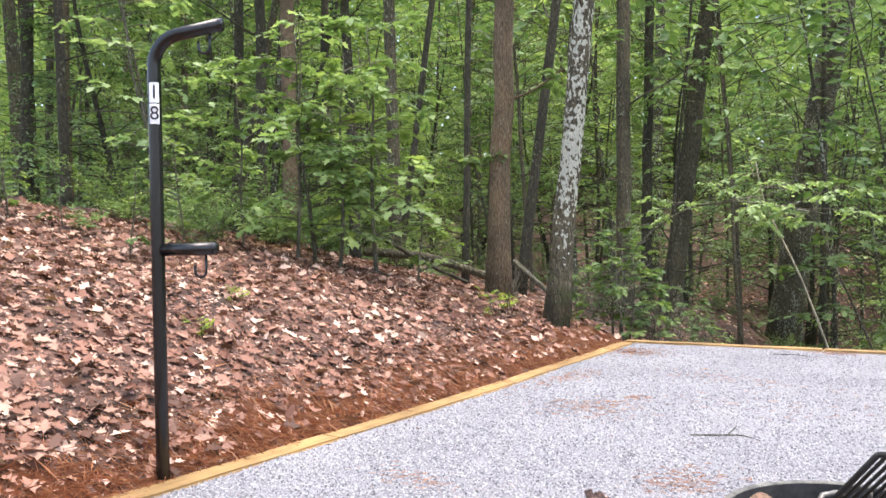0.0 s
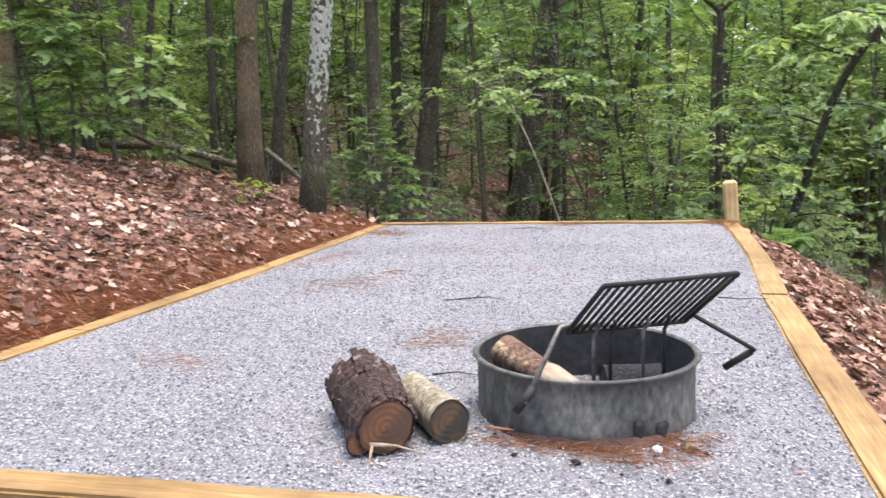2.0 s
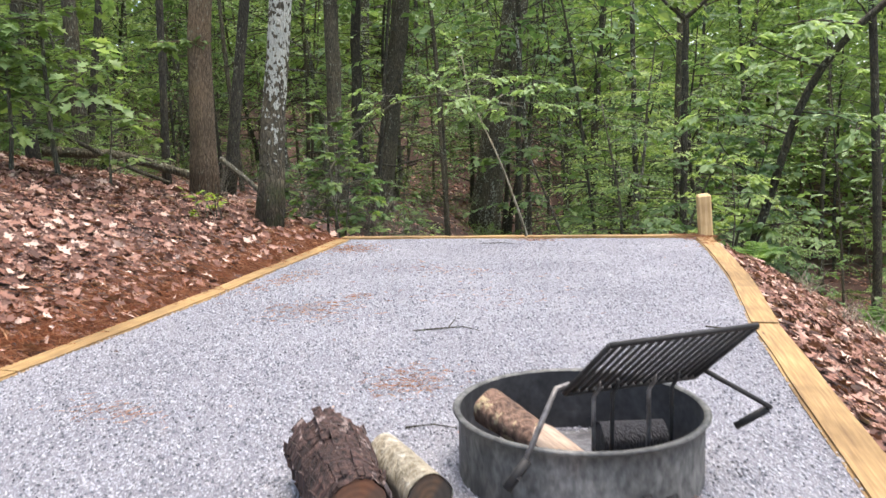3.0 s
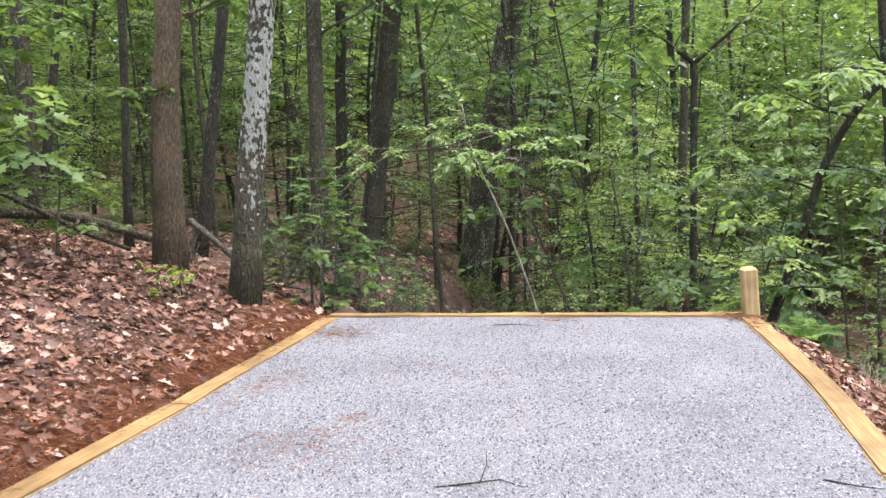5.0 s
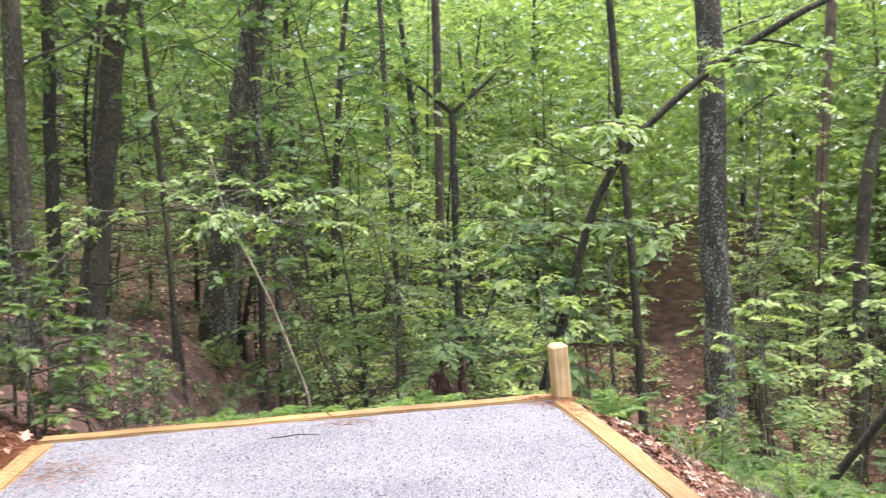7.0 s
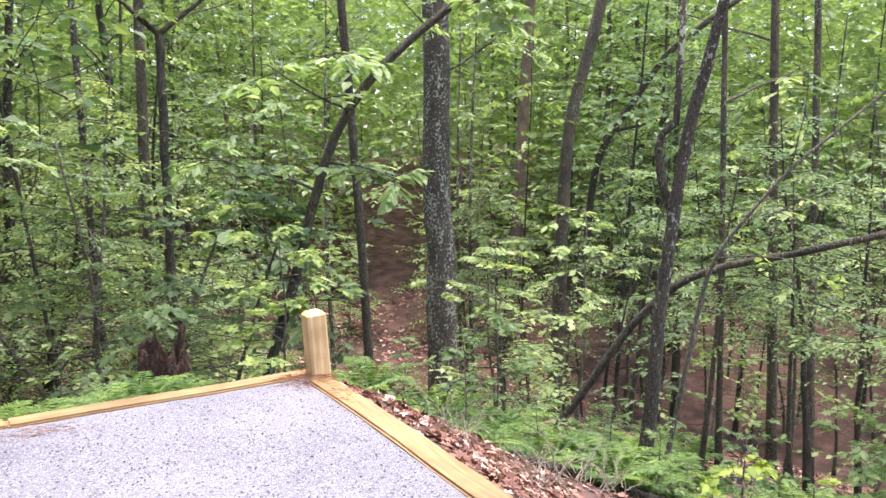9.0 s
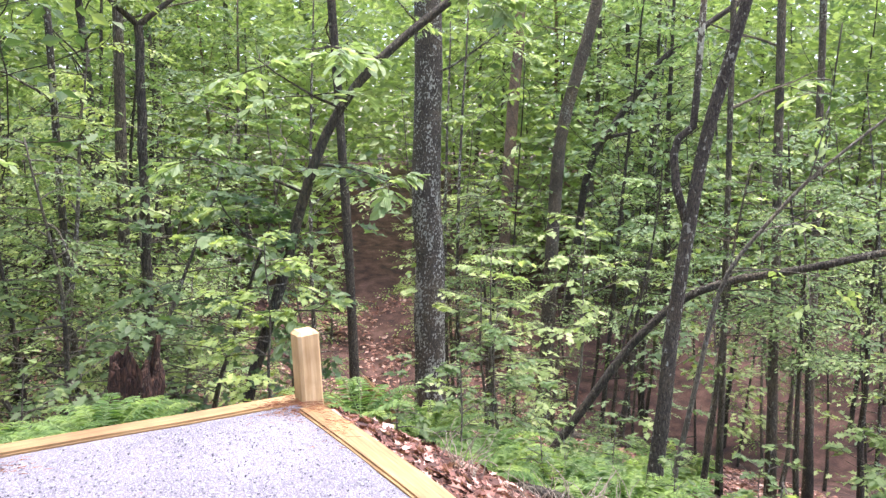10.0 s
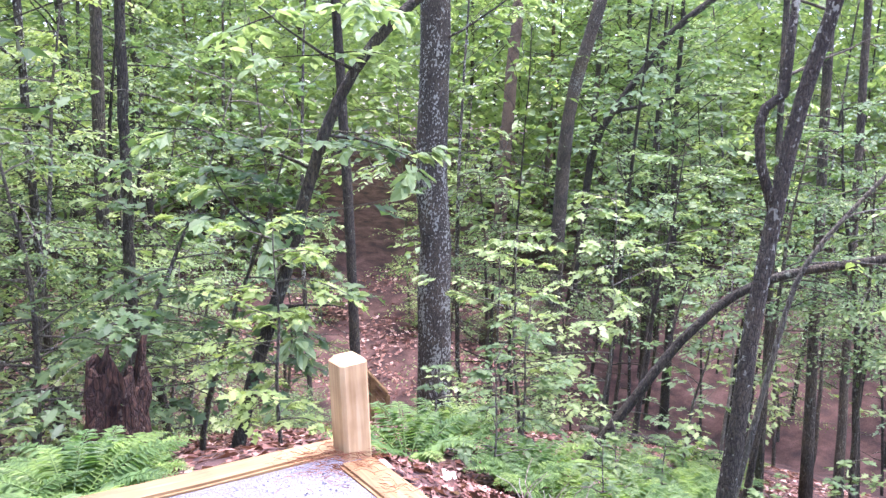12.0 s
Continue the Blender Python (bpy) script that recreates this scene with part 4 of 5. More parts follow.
def stem(name, pts, r0, r1, bark, label, sides=16, flare=0.25, seed=1, cat="tree", limbs=(), leaves=(), group=""):
    """A single tree known by its bends: smooth line through its points, limbs as (start share, heading, length, radius)."""
    r = np.random.default_rng(seed)
    P = np.array(pts, float)
    n = 24
    seg = np.concatenate([[0], np.cumsum(np.linalg.norm(np.diff(P, axis=0), axis=1))])
    tt = np.linspace(0, seg[-1], n)
    L = np.stack([np.interp(tt, seg, P[:, k]) for k in range(3)], -1)
    for _ in range(2):
        L[1:-1] = (L[:-2] + 2 * L[1:-1] + L[2:]) / 4
    L[1:-1] += r.normal(0, 0.12 * r1, (n - 2, 3)) * (1, 1, 0.3)
    o = L[0].copy()
    L = L - o
    base = empty(name, Matrix.Translation(o), label, cat, group)
    V, F = tube(L, np.linspace(r0, r1, n), sides, 0.03, r, flare=flare)
    mesh_ob("trunk", V, F, bark, base)
    sets = []
    for share, heading, ln, rad in limbs:
        i = int(share * (n - 1))
        bl = bent_line(r, L[i], heading, ln, 9, 0.09)
        V, F = tube(bl, np.linspace(rad, rad * 0.25, len(bl)), 7, cap=False)
        mesh_ob("limb", V, F, bark, base)
        if leaves:
            for _ in range(4):
                k = r.integers(3, 9)
                tw = bent_line(r, bl[k], r.normal(0, 1, 3) * (1, 1, 0.3), ln * 0.4, 5, 0.12, -0.03)
                V, F = tube(tw, np.linspace(0.008, 0.003, len(tw)), 4, cap=False)
                mesh_ob("twig", V, F, bark, base)
                sets.append(spray(r, tw, leaves[0], leaves[1], ln * 0.14, 0.7))
    if sets:
        leafy("crown", sets, leaves[2], base, BLADE, BLADE_F)
    return base


def up_to(pts, top):
    """Carries a trunk on past its last point to a height, and its foot down into the ground."""
    P = [np.array(p, float) for p in pts]
    d = (P[-1] - P[-2]) / (P[-1][2] - P[-2][2])
    e = (P[1] - P[0]) / (P[1][2] - P[0][2])
    foot = float(land(P[0][0], P[0][1])) - 0.15
    P[0] = P[0] + e * (foot - P[0][2])
    P.append(P[-1] + d * (top - P[-1][2]))
    return P


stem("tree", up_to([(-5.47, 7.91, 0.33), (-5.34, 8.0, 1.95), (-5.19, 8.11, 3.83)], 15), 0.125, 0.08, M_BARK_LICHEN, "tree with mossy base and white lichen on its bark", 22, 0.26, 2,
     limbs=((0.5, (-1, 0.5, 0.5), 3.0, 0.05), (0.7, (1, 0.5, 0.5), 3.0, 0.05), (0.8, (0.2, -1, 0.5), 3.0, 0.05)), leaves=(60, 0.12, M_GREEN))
stem("tree", up_to([(-6.5, 8.11, 0.57), (-6.46, 8.14, 2.38), (-6.41, 8.18, 4.1)], 15), 0.132, 0.08, M_BARK_RED, "cedar tree with shaggy reddish-brown bark", 20, 0.35, 3,
     limbs=((0.19, (0.8, 0.7, 0.35), 1.2, 0.02), (0.14, (-0.9, -0.3, 0.1), 0.5, 0.015), (0.6, (1, 0.2, 0.4), 2.5, 0.04)), leaves=(40, 0.11, M_GREEN))
stem("tree", up_to([(-8.77, 22.22, -1.7), (-8.23, 22.43, 2.4), (-7.39, 22.74, 7.15)], 20), 0.4, 0.2, M_BARK_LEAN, "large leaning tree with dark bark spotted by lichen", 22, 0.2, 4, limbs=((0.4, (-1, -0.3, 0.5), 3.0, 0.06), (0.5, (1, -0.2, 0.6), 3.5, 0.06), (0.62, (0.3, -1, 0.5), 3, 0.05)), leaves=(70, 0.15, M_GREEN))
stem("tree", up_to([(3.13, 21.78, -4.8), (3.02, 21.81, -0.6), (2.94, 21.84, 3.83)], 18), 0.34, 0.21, M_BARK_SPOT, "large straight tree with dark bark flecked by lichen", 24, 0.12, 5,
     limbs=((0.33, (1, -0.1, 0.0), 1.1, 0.02), (0.3, (-1, -0.6, -0.3), 2.0, 0.035), (0.36, (0.8, -0.9, 0.4), 2.6, 0.03), (0.4, (-0.5, -0.9, 0.3), 2.2, 0.03), (0.45, (1, -0.5, 0.2), 3, 0.03)), leaves=(45, 0.14, M_GREEN_PALE))
for k, (pts, r0, bk) in enumerate((
        ([(-8.42, 14.01, 0.94), (-8.4, 14.02, 5.66)], 0.15, M_BARK), ([(-9.11, 15.93, -0.06), (-8.99, 16.0, 6.17)], 0.115, M_BARK_DARK),
        ([(-8.64, 16.2, -0.06), (-8.36, 16.35, 2.56), (-8.04, 16.52, 5.13)], 0.21, M_BARK), ([(-13.4, 23.5, -1.0), (-13.1, 23.6, 6.67)], 0.18, M_BARK_SPOT),
        ([(-10.56, 7.91, 1.77), (-10.57, 7.89, 4.92)], 0.125, M_BARK_RED), ([(-12.48, 8.64, 2.16), (-12.48, 8.64, 5.48)], 0.1, M_BARK_DARK),
        ([(-11.53, 9.94, 2.15), (-11.6, 9.86, 5.53)], 0.095, M_BARK_DARK), ([(-9.56, 9.17, 1.22), (-9.58, 9.14, 4.96)], 0.1, M_BARK),
        ([(-9.5, 9.32, 1.39), (-9.12, 9.63, 4.96)], 0.055, M_BARK_DARK), ([(-8.09, 9.23, 1.04), (-8.04, 9.28, 3.84)], 0.05, M_BARK_DARK),
        ([(-8.1, 10.55, 0.65), (-7.74, 10.83, 4.02)], 0.082, M_BARK_DARK), ([(-16.97, 6.18, 3.0), (-16.95, 6.25, 5.96)], 0.125, M_BARK_DARK),
        ([(-12.64, 10.14, 2.22), (-12.61, 10.19, 5.8)], 0.09, M_BARK_DARK), ([(-14.36, 9.41, 2.6), (-14.1, 9.81, 4.91)], 0.09, M_BARK),
        ([(1.12, 20.17, -3.78), (0.99, 20.2, -0.57), (0.69, 20.25, 3.53)], 0.095, M_BARK_DARK), ([(10.84, 37.58, -2.4), (11.13, 37.46, 3.74)], 0.3, M_BARK_RED),
        ([(7.77, 25.81, -1.48), (7.83, 25.78, 1.81), (8.47, 25.45, 4.67)], 0.21, M_BARK), ([(-3.69, 18.96, -2.68), (-3.82, 18.94, -0.55), (-3.9, 18.93, 2.23)], 0.065, M_BARK_SPOT),
        ([(-2.96, 19.04, -1.88), (-2.95, 19.04, 0.67), (-2.94, 19.04, 3.07)], 0.1, M_BARK), ([(7.65, 16.27, -2.61), (7.59, 16.32, -0.68)], 0.085, M_BARK),
        ([(9.44, 17.31, -4.49), (9.31, 17.44, 0.56)], 0.08, M_BARK), ([(5.83, 15.22, -1.71), (5.8, 15.24, -0.43)], 0.05, M_BARK))):
    stem("tree", up_to(pts, 15 + k % 4), r0, r0 * 0.55, bk, "tall straight forest tree with dark furrowed bark", 14, 0.3, 20 + k, limbs=((0.3 + 0.02 * (k % 5), (math.cos(k * 2.1), math.sin(k * 2.1), 0.5), 2.0, 0.025),
         (0.55, (math.cos(k * 1.3), math.sin(k * 1.3), 0.6), 2.5, 0.03)), leaves=(40, 0.13, M_GREEN), group="forest trees")
stem("tree", [(-2.46, 16.76, -2.4), (-2.48, 16.76, 0.3), (-2.51, 16.76, 3.07)], 0.075, 0.06, M_BARK_DARK, "slim forked tree with dark bark", 10, 0.2, 61,
     limbs=((1.0, (-0.75, -0.1, 0.65), 1.3, 0.045), (1.0, (0.7, 0.1, 0.75), 1.5, 0.045)), leaves=(60, 0.13, M_GREEN))
stem("tree", [(-1.5, 14.5, -2.6), (-1.2, 14.5, -1.1), (-0.86, 14.5, -0.1), (-0.67, 14.5, 0.65), (-0.58, 14.5, 1.05), (-0.42, 14.5, 1.55), (-0.15, 14.5, 2.05), (0.2, 14.5, 2.48), (0.75, 14.5, 2.98), (1.9, 14.4, 3.8), (2.7, 14.3, 4.15)], 0.074, 0.046, M_BARK_DARK,
     "dark arching tree leaning over the slope", 12, 0.2, 62, limbs=((0.35, (-0.9, -0.5, 0.3), 1.3, 0.02), (0.45, (-1, -0.2, 0.4), 1.5, 0.02), (0.5, (0.8, -0.6, 0.0), 1.0, 0.018),
     (0.58, (-0.8, -0.6, 0.3), 1.6, 0.02), (0.3, (0.7, -0.7, 0.1), 0.9, 0.018), (0.66, (-0.9, -0.6, 0.3), 1.6, 0.02), (0.8, (0.3, -0.9, 0.1), 1.2, 0.02), (0.9, (0.8, -0.5, -0.1), 1.3, 0.02)), leaves=(28, 0.17, M_GREEN_PALE))
CROOK = stem("tree", [(2.52, 11.73, -2.1), (2.61, 11.65, -0.07), (2.69, 11.59, 0.85), (2.74, 11.54, 1.49), (2.91, 11.39, 2.49), (3.3, 11.1, 4.6)], 0.08, 0.044, M_BARK_CROOK,
             "crooked two-stemmed tree with lichen-flecked bark", 16, 0.25, 63)
V, F = tube(np.array([(2.68, 11.6, 0.8), (2.58, 11.68, 1.2), (2.55, 11.7, 1.5), (2.58, 11.68, 1.65), (2.68, 11.6, 1.76), (2.69, 11.59, 2.0), (2.72, 11.57, 3.5)]) - np.array(CROOK.matrix_basis.translation), [0.042, 0.042, 0.041, 0.04, 0.038, 0.034, 0.028], 12)
mesh_ob("second_stem", V, F, M_BARK_CROOK, CROOK, label="kinked second stem")
stem("leaning_tree", [(2.3, 14.6, -3.1), (3.1, 14.13, -1.62), (3.48, 13.87, -0.9), (3.93, 13.54, -0.25), (4.36, 13.18, -0.01), (4.99, 12.56, 0.21), (5.8, 12.0, 0.5)], 0.064, 0.04, M_BARK_DARK,
     "dark leaning trunk bent over the slope", 12, 0.1, 64, limbs=((0.4, (0.4, 0.2, 1), 1.0, 0.02),))
stem("tree", [(3.3, 12.6, -2.4), (3.6, 12.3, 0.2), (4.2, 11.9, 1.2), (5.4, 11.3, 2.4)], 0.035, 0.012, M_TWIG, "thin bending sapling with bare twigs", 8, 0.1, 65,
     limbs=((0.5, (1, -0.2, 0.1), 1.5, 0.01), (0.6, (1, 0.1, 0.5), 1.4, 0.01), (0.7, (0.3, -0.3, 1), 1.2, 0.01)), leaves=(9, 0.13, M_GREEN_PALE))
stem("tree", [(9.5, 28.3, -4), (9.93, 28.08, 1.21), (11.83, 26.94, 4.47), (14.5, 26, 6.5)], 0.13, 0.08, M_BARK_DARK, "dark slanting tree with long limbs", 10, 0.1, 66, limbs=((0.5, (1, -0.4, 0.3), 4, 0.06),), leaves=(60, 0.16, M_GREEN_PALE))
# arched sapling beyond the far timber, and the pale whip beside it
stem("arched_sapling", [(-6.6, 9.85, -0.4), (-6.32, 10.03, 0.31), (-5.85, 10.32, 1.13), (-5.27, 10.5, 1.57), (-4.5, 10.4, 1.62), (-3.51, 10.58, 1.42)], 0.026, 0.008, M_TWIG, "arched grey sapling with a flat spray of bluish leaves", 8, 0.1, 67, "sapling",
     limbs=((0.62, (1, 0.3, 0.25), 1.1, 0.01), (0.7, (1, -0.4, 0.1), 1.2, 0.01), (0.75, (0.8, 0.8, 0.1), 1.1, 0.01), (0.85, (1, 0.0, -0.1), 1.0, 0.008), (0.9, (1, 0.5, 0.1), 0.8, 0.008), (0.55, (0.6, -0.5, 0.5), 0.9, 0.01)), leaves=(38, 0.075, M_BLUEGREEN))
stem("whip", [(-3.7, 11.45, -1.0), (-3.75, 11.45, -0.42), (-4.09, 11.34, 0.62), (-4.52, 11.19, 1.63), (-4.6, 11.15, 2.15)], 0.019, 0.008, M_PALEBARK, "thin pale leaning dead sapling", 6, 0.0, 68, "sapling")


def scatter(kinds, count, d0, d1, s0, s1, margin, a0=-80, a1=58, gap=0.0, keep=lambda x, y: True):
    placed, tries = [], 0
    while len(placed) < count and tries < count * 30:
        tries += 1
        x, y = sector(rng, d0, d1, a0, a1)
        if not clear(x, y, margin) or not keep(x, y) or any((x - u) ** 2 + (y - w) ** 2 < gap * gap for u, w in placed):
            continue
        i = len(placed)
        args = (x, y, rng.uniform(0, 360), rng.uniform(s0, s1), 0.05)
        put_copy(kinds[i % len(kinds)], *args)
        placed.append((x, y))


def off_view_lines(x, y):
    """Keeps the trail across the valley open."""
    mid = -1.95 + 0.25 * (y - 6.08)
    return not (y > 11 and mid - 0.045 * (y - 6) - 0.2 < x < mid + 0.02 * (y - 6) + 0.3)


def lit_trail(x, y):
    """No tall crowns over the trail, the near slope of the valley, or the glade beyond the bank."""
    mid = -1.95 + 0.25 * (y - 6.08)
    bearing = math.degrees(math.atan2(x + 1.0, y - 3.0))
    if -52 < bearing < -26 and math.hypot(x + 1.0, y - 3.0) < 30:
        return False
    return off_view_lines(x, y) and not (y < 46 and mid - 6 < x < mid + 5) and not (x > 1.5 and y < 27)


def wide_open(x, y):
    """Room for spreading crowns on either side of the trail and of the leaning tree, and the bare slope beyond."""
    mid = -1.95 + 0.25 * (y - 6.08)
    bearing = math.degrees(math.atan2(x + 1.8, y - 5.0))
    if 24 < bearing < 40 and math.hypot(x + 1.8, y - 5.0) < 33:
        return False
    return off_view_lines(x, y) and not (y < 48 and mid - 2.6 < x < mid + 2.4) and not (y < 24 and abs(x + 1.2 + 0.36 * (y - 2)) < 1.7)


scatter(TALL, 120, 17, 66, 0.8, 1.25, 3.0, gap=1.5, keep=lit_trail)
scatter(TALL, 8, 12, 24, 0.7, 1.0, 3.0, -84, -58, gap=1.5)
scatter(UNDER, 8, 13, 21, 0.7, 1.0, 4.0, -14, -2, gap=1.6)
scatter(UNDER, 9, 13, 21, 0.7, 1.1, 4.0, -80, -52, gap=2.0)
scatter(UNDER, 20, 18, 26, 0.8, 1.15, 4.0, -52, -13, gap=1.6, keep=wide_open)
scatter(UNDER, 22, 14, 36, 0.9, 1.3, 4.0, -88, -58, gap=1.8)
scatter(HIGH, 16, 23, 36, 0.8, 1.2, 4.0, 14, 50, gap=1.6, keep=off_view_lines)
scatter(SHRUBS, 20, 9.5, 21, 0.4, 0.8, 1.2, -56, -22, gap=0.9)
scatter(POLES, 70, 13, 36, 0.8, 1.25, 3.0, -66, -6, gap=0.7, keep=off_view_lines)
scatter(POLES, 26, 24, 40, 0.9, 1.3, 3.0, 4, 48, gap=1.2, keep=off_view_lines)
scatter(SHRUBS, 7, 9, 20, 0.3, 0.6, 1.8, 14, 46, gap=0.7)
scatter(SHRUBS, 26, 16, 42, 0.6, 1.2, 3.0, 2, 26, gap=0.9, keep=off_view_lines)
for k, (x, y, sc) in enumerate(((8.9, 15.4, 0.8), (9.8, 18.4, 0.8), (7.3, 20.8, 0.8), (6.0, 13.6, 0.72), (7.4, 14.9, 0.78), (5.1, 14.5, 0.74), (6.8, 12.7, 0.7))):
    put_copy(HIGH[k % 2], x, y, 70 * k, sc)
scatter(UNDER, 120, 23, 60, 0.8, 1.3, 3.0, gap=1.4, keep=wide_open)
scatter(SHRUBS, 64, 10, 36, 0.4, 0.85, 1.8, -80, 6, gap=0.9, keep=off_view_lines)
# unseen trees behind the walk, added only for their shade and reflections
scatter(TALL, 16, 14, 30, 0.9, 1.2, 3.0, 70, 265, 3.0)
for i, ob in enumerate(UNDER + HIGH + TALL + POLES + SHRUBS):
    put(ob, -24 - i * 1.1, 14 + (i % 4) * 3.1, 40 * i)


# young trees and plants close to the pad
SAPS = [maple_sapling(71, 2.4, 0.12, M_MAPLE, count=20, per=36), maple_sapling(72, 3.4, 0.135, M_GREEN_PALE, count=22, per=26), maple_sapling(73, 4.6, 0.17, M_GREEN, count=26, per=28), maple_sapling(74, 1.2, 0.1, M_GREEN, count=12, per=16)]
for kind, x, y, rz, sc in ((0, -7.15, 6.7, 200, 1.2), (1, -7.8, 6.3, 80, 0.85), (0, -7.6, 5.9, 290, 1.1), (0, -7.4, 6.35, 0, 1.05), (0, -8.2, 5.6, 120, 0.85), (3, -6.9, 7.1, 50, 1.0), (3, -7.9, 4.7, 200, 0.9), (3, -8.2, 2.6, 20, 0.9), (3, -6.0, 8.9, 80, 0.9), (3, -5.3, 9.1, 10, 0.95), (0, -9.5, 7.8, 300, 1.0), (1, -9.3, 5.2, 30, 1.0),
                          (3, -3.4, 12.6, 0, 0.9), (0, -1.15, 12.5, 90, 0.8), (2, -3.0, 15.2, 200, 1.0), (2, -1.7, 15.9, 140, 0.95), (2, -3.9, 16.6, 30, 1.1), (3, -0.1, 11.9, 250, 0.8), (3, 0.9, 13.0, 40, 1.0), (1, 2.5, 16.0, 10, 0.95), (0, 1.7, 14.2, 310, 0.8),
                          (2, 9.4, 20.6, 250, 1.2), (2, 10.9, 17.2, 190, 1.1), (3, 1.9, 12.4, 75, 0.7), (3, 2.0, 10.6, 0, 0.6), (3, 3.3, 11.0, 130, 0.8), (3, 4.2, 12.2, 260, 0.9),
                          (1, -2.4, 17.9, 33, 1.2), (3, 1.2, 11.4, 110, 0.6), (3, 2.9, 13.2, 210, 0.8),
                          (3, -5.5, 9.2, 30, 1.15), (3, -5.25, 8.95, 150, 1.0), (3, -5.75, 9.5, 260, 1.3), (3, -5.0, 9.35, 200, 0.9), (1, 2.9, 17.6, 15, 1.0), (1, 3.7, 15.9, 200, 1.15), (1, 5.2, 16.2, 80, 1.0), (0, 6.3, 11.9, 100, 1.1)):
    put_copy(SAPS[kind], x, y, rz, sc)
for k, ob in enumerate(SAPS):
    put(ob, -13.5 - 1.7 * k, 12.6 + k % 2, 77 * k)
BRIGHT = shrub(81, 0.36, 0.09, M_BRIGHT, 7, 12, "small bright yellow-green plant on the leaf bank")
put(BRIGHT, -5.7, 7.2, 0)
for x, y, sc in ((-5.2, 3.4, 0.5), (-5.9, 4.1, 0.45)):
    put_copy(BRIGHT, x, y, 60 * x, sc)


BIGLEAF = maple_sapling(75, 0.95, 0.13, M_BRIGHT, count=8, per=5, label="young plant with large bright yellow-green leaves")
put(BIGLEAF, 1.75, 8.95, 0)
put_copy(BIGLEAF, 2.15, 8.75, 140, 0.85)


# low growth over the valley slope
slope_rng = np.random.default_rng(151)
for k in range(12):
    x, y = slope_rng.uniform(0.4, 9.5), slope_rng.uniform(11.5, 22)
    if y > 3.2 * x + 14:
        continue
    put_copy((SAPS[3], SHRUBS[0], SAPS[3], SHRUBS[1])[k % 4], x, y, slope_rng.uniform(0, 360), slope_rng.uniform(0.3, 0.62))


bank_rng = np.random.default_rng(141)
for k in range(40):
    y = bank_rng.uniform(0.2, 8.4)
    x = -3.3 - 0.2 * y - bank_rng.uniform(3.1, 6.0)
    if 5.2 < y < 7.2 and x > -8.4:
        continue
    put_copy((SHRUBS + [SAPS[3]])[k % 4], x, y, bank_rng.uniform(0, 360), bank_rng.uniform(0.35, 0.8))


def bare_shrub(seed, height, stems, bark, label, cat):
    """Leafless tangle of thin stems."""
    r = np.random.default_rng(seed)
    h = Heap()
    for k in range(stems):
        az = r.uniform(0, 2 * np.pi)
        bl = bent_line(r, r.normal(0, 0.12, 3) * (1, 1, 0), (0.6 * np.cos(az), 0.6 * np.sin(az), 1), height * r.uniform(0.5, 1.2), 7, 0.2, -0.06)
        V, F = tube(bl, np.linspace(0.006, 0.0015, len(bl)), 4, cap=False)
        h.add(V, F)
    base = empty("bare_shrub", Matrix(), label, cat, "bare shrubs")
    h.ob("stem_tangle", bark, base, kind="stuff")
    return base


BARE = bare_shrub(78, 0.9, 34, M_TWIG, "leafless tangle of thin grey-brown stems", "shrub")
DRY = bare_shrub(79, 0.4, 26, M_PALEBARK, "tuft of dry pale grass and stalks", "dry grass")
for k, (x, y, sc) in enumerate(((-5.4, 10.6, 1.2), (-5.9, 11.2, 1.2), (-5.2, 12.2, 1.4), (-6.6, 10.2, 1.0), (-7.2, 9.2, 0.8))):
    put_copy(BARE, x, y, 50 * k, sc)
tangle_rng = np.random.default_rng(171)
for k in range(16):
    x, y = tangle_rng.uniform(-9.0, -4.6), tangle_rng.uniform(9.9, 13.5)
    put_copy(BARE if k % 3 else SAPS[3], x, y, tangle_rng.uniform(0, 360), tangle_rng.uniform(0.7, 1.4))
put(BARE, -4.6, 10.6, 0)
for k, (x, y, sc) in enumerate(((2.35, 11.5, 1.0), (2.75, 11.55, 0.8), (0.1, 8.9, 0.7), (-0.25, 9.6, 0.8), (0.6, 8.0, 0.6), (1.2, 10.2, 1.1), (0.9, 6.9, 0.6), (3.2, 10.9, 1.0), (3.8, 11.6, 1.1))):
    put_copy(DRY, x, y, 40 * k, sc)
put(DRY, 0.4, 9.6, 0)


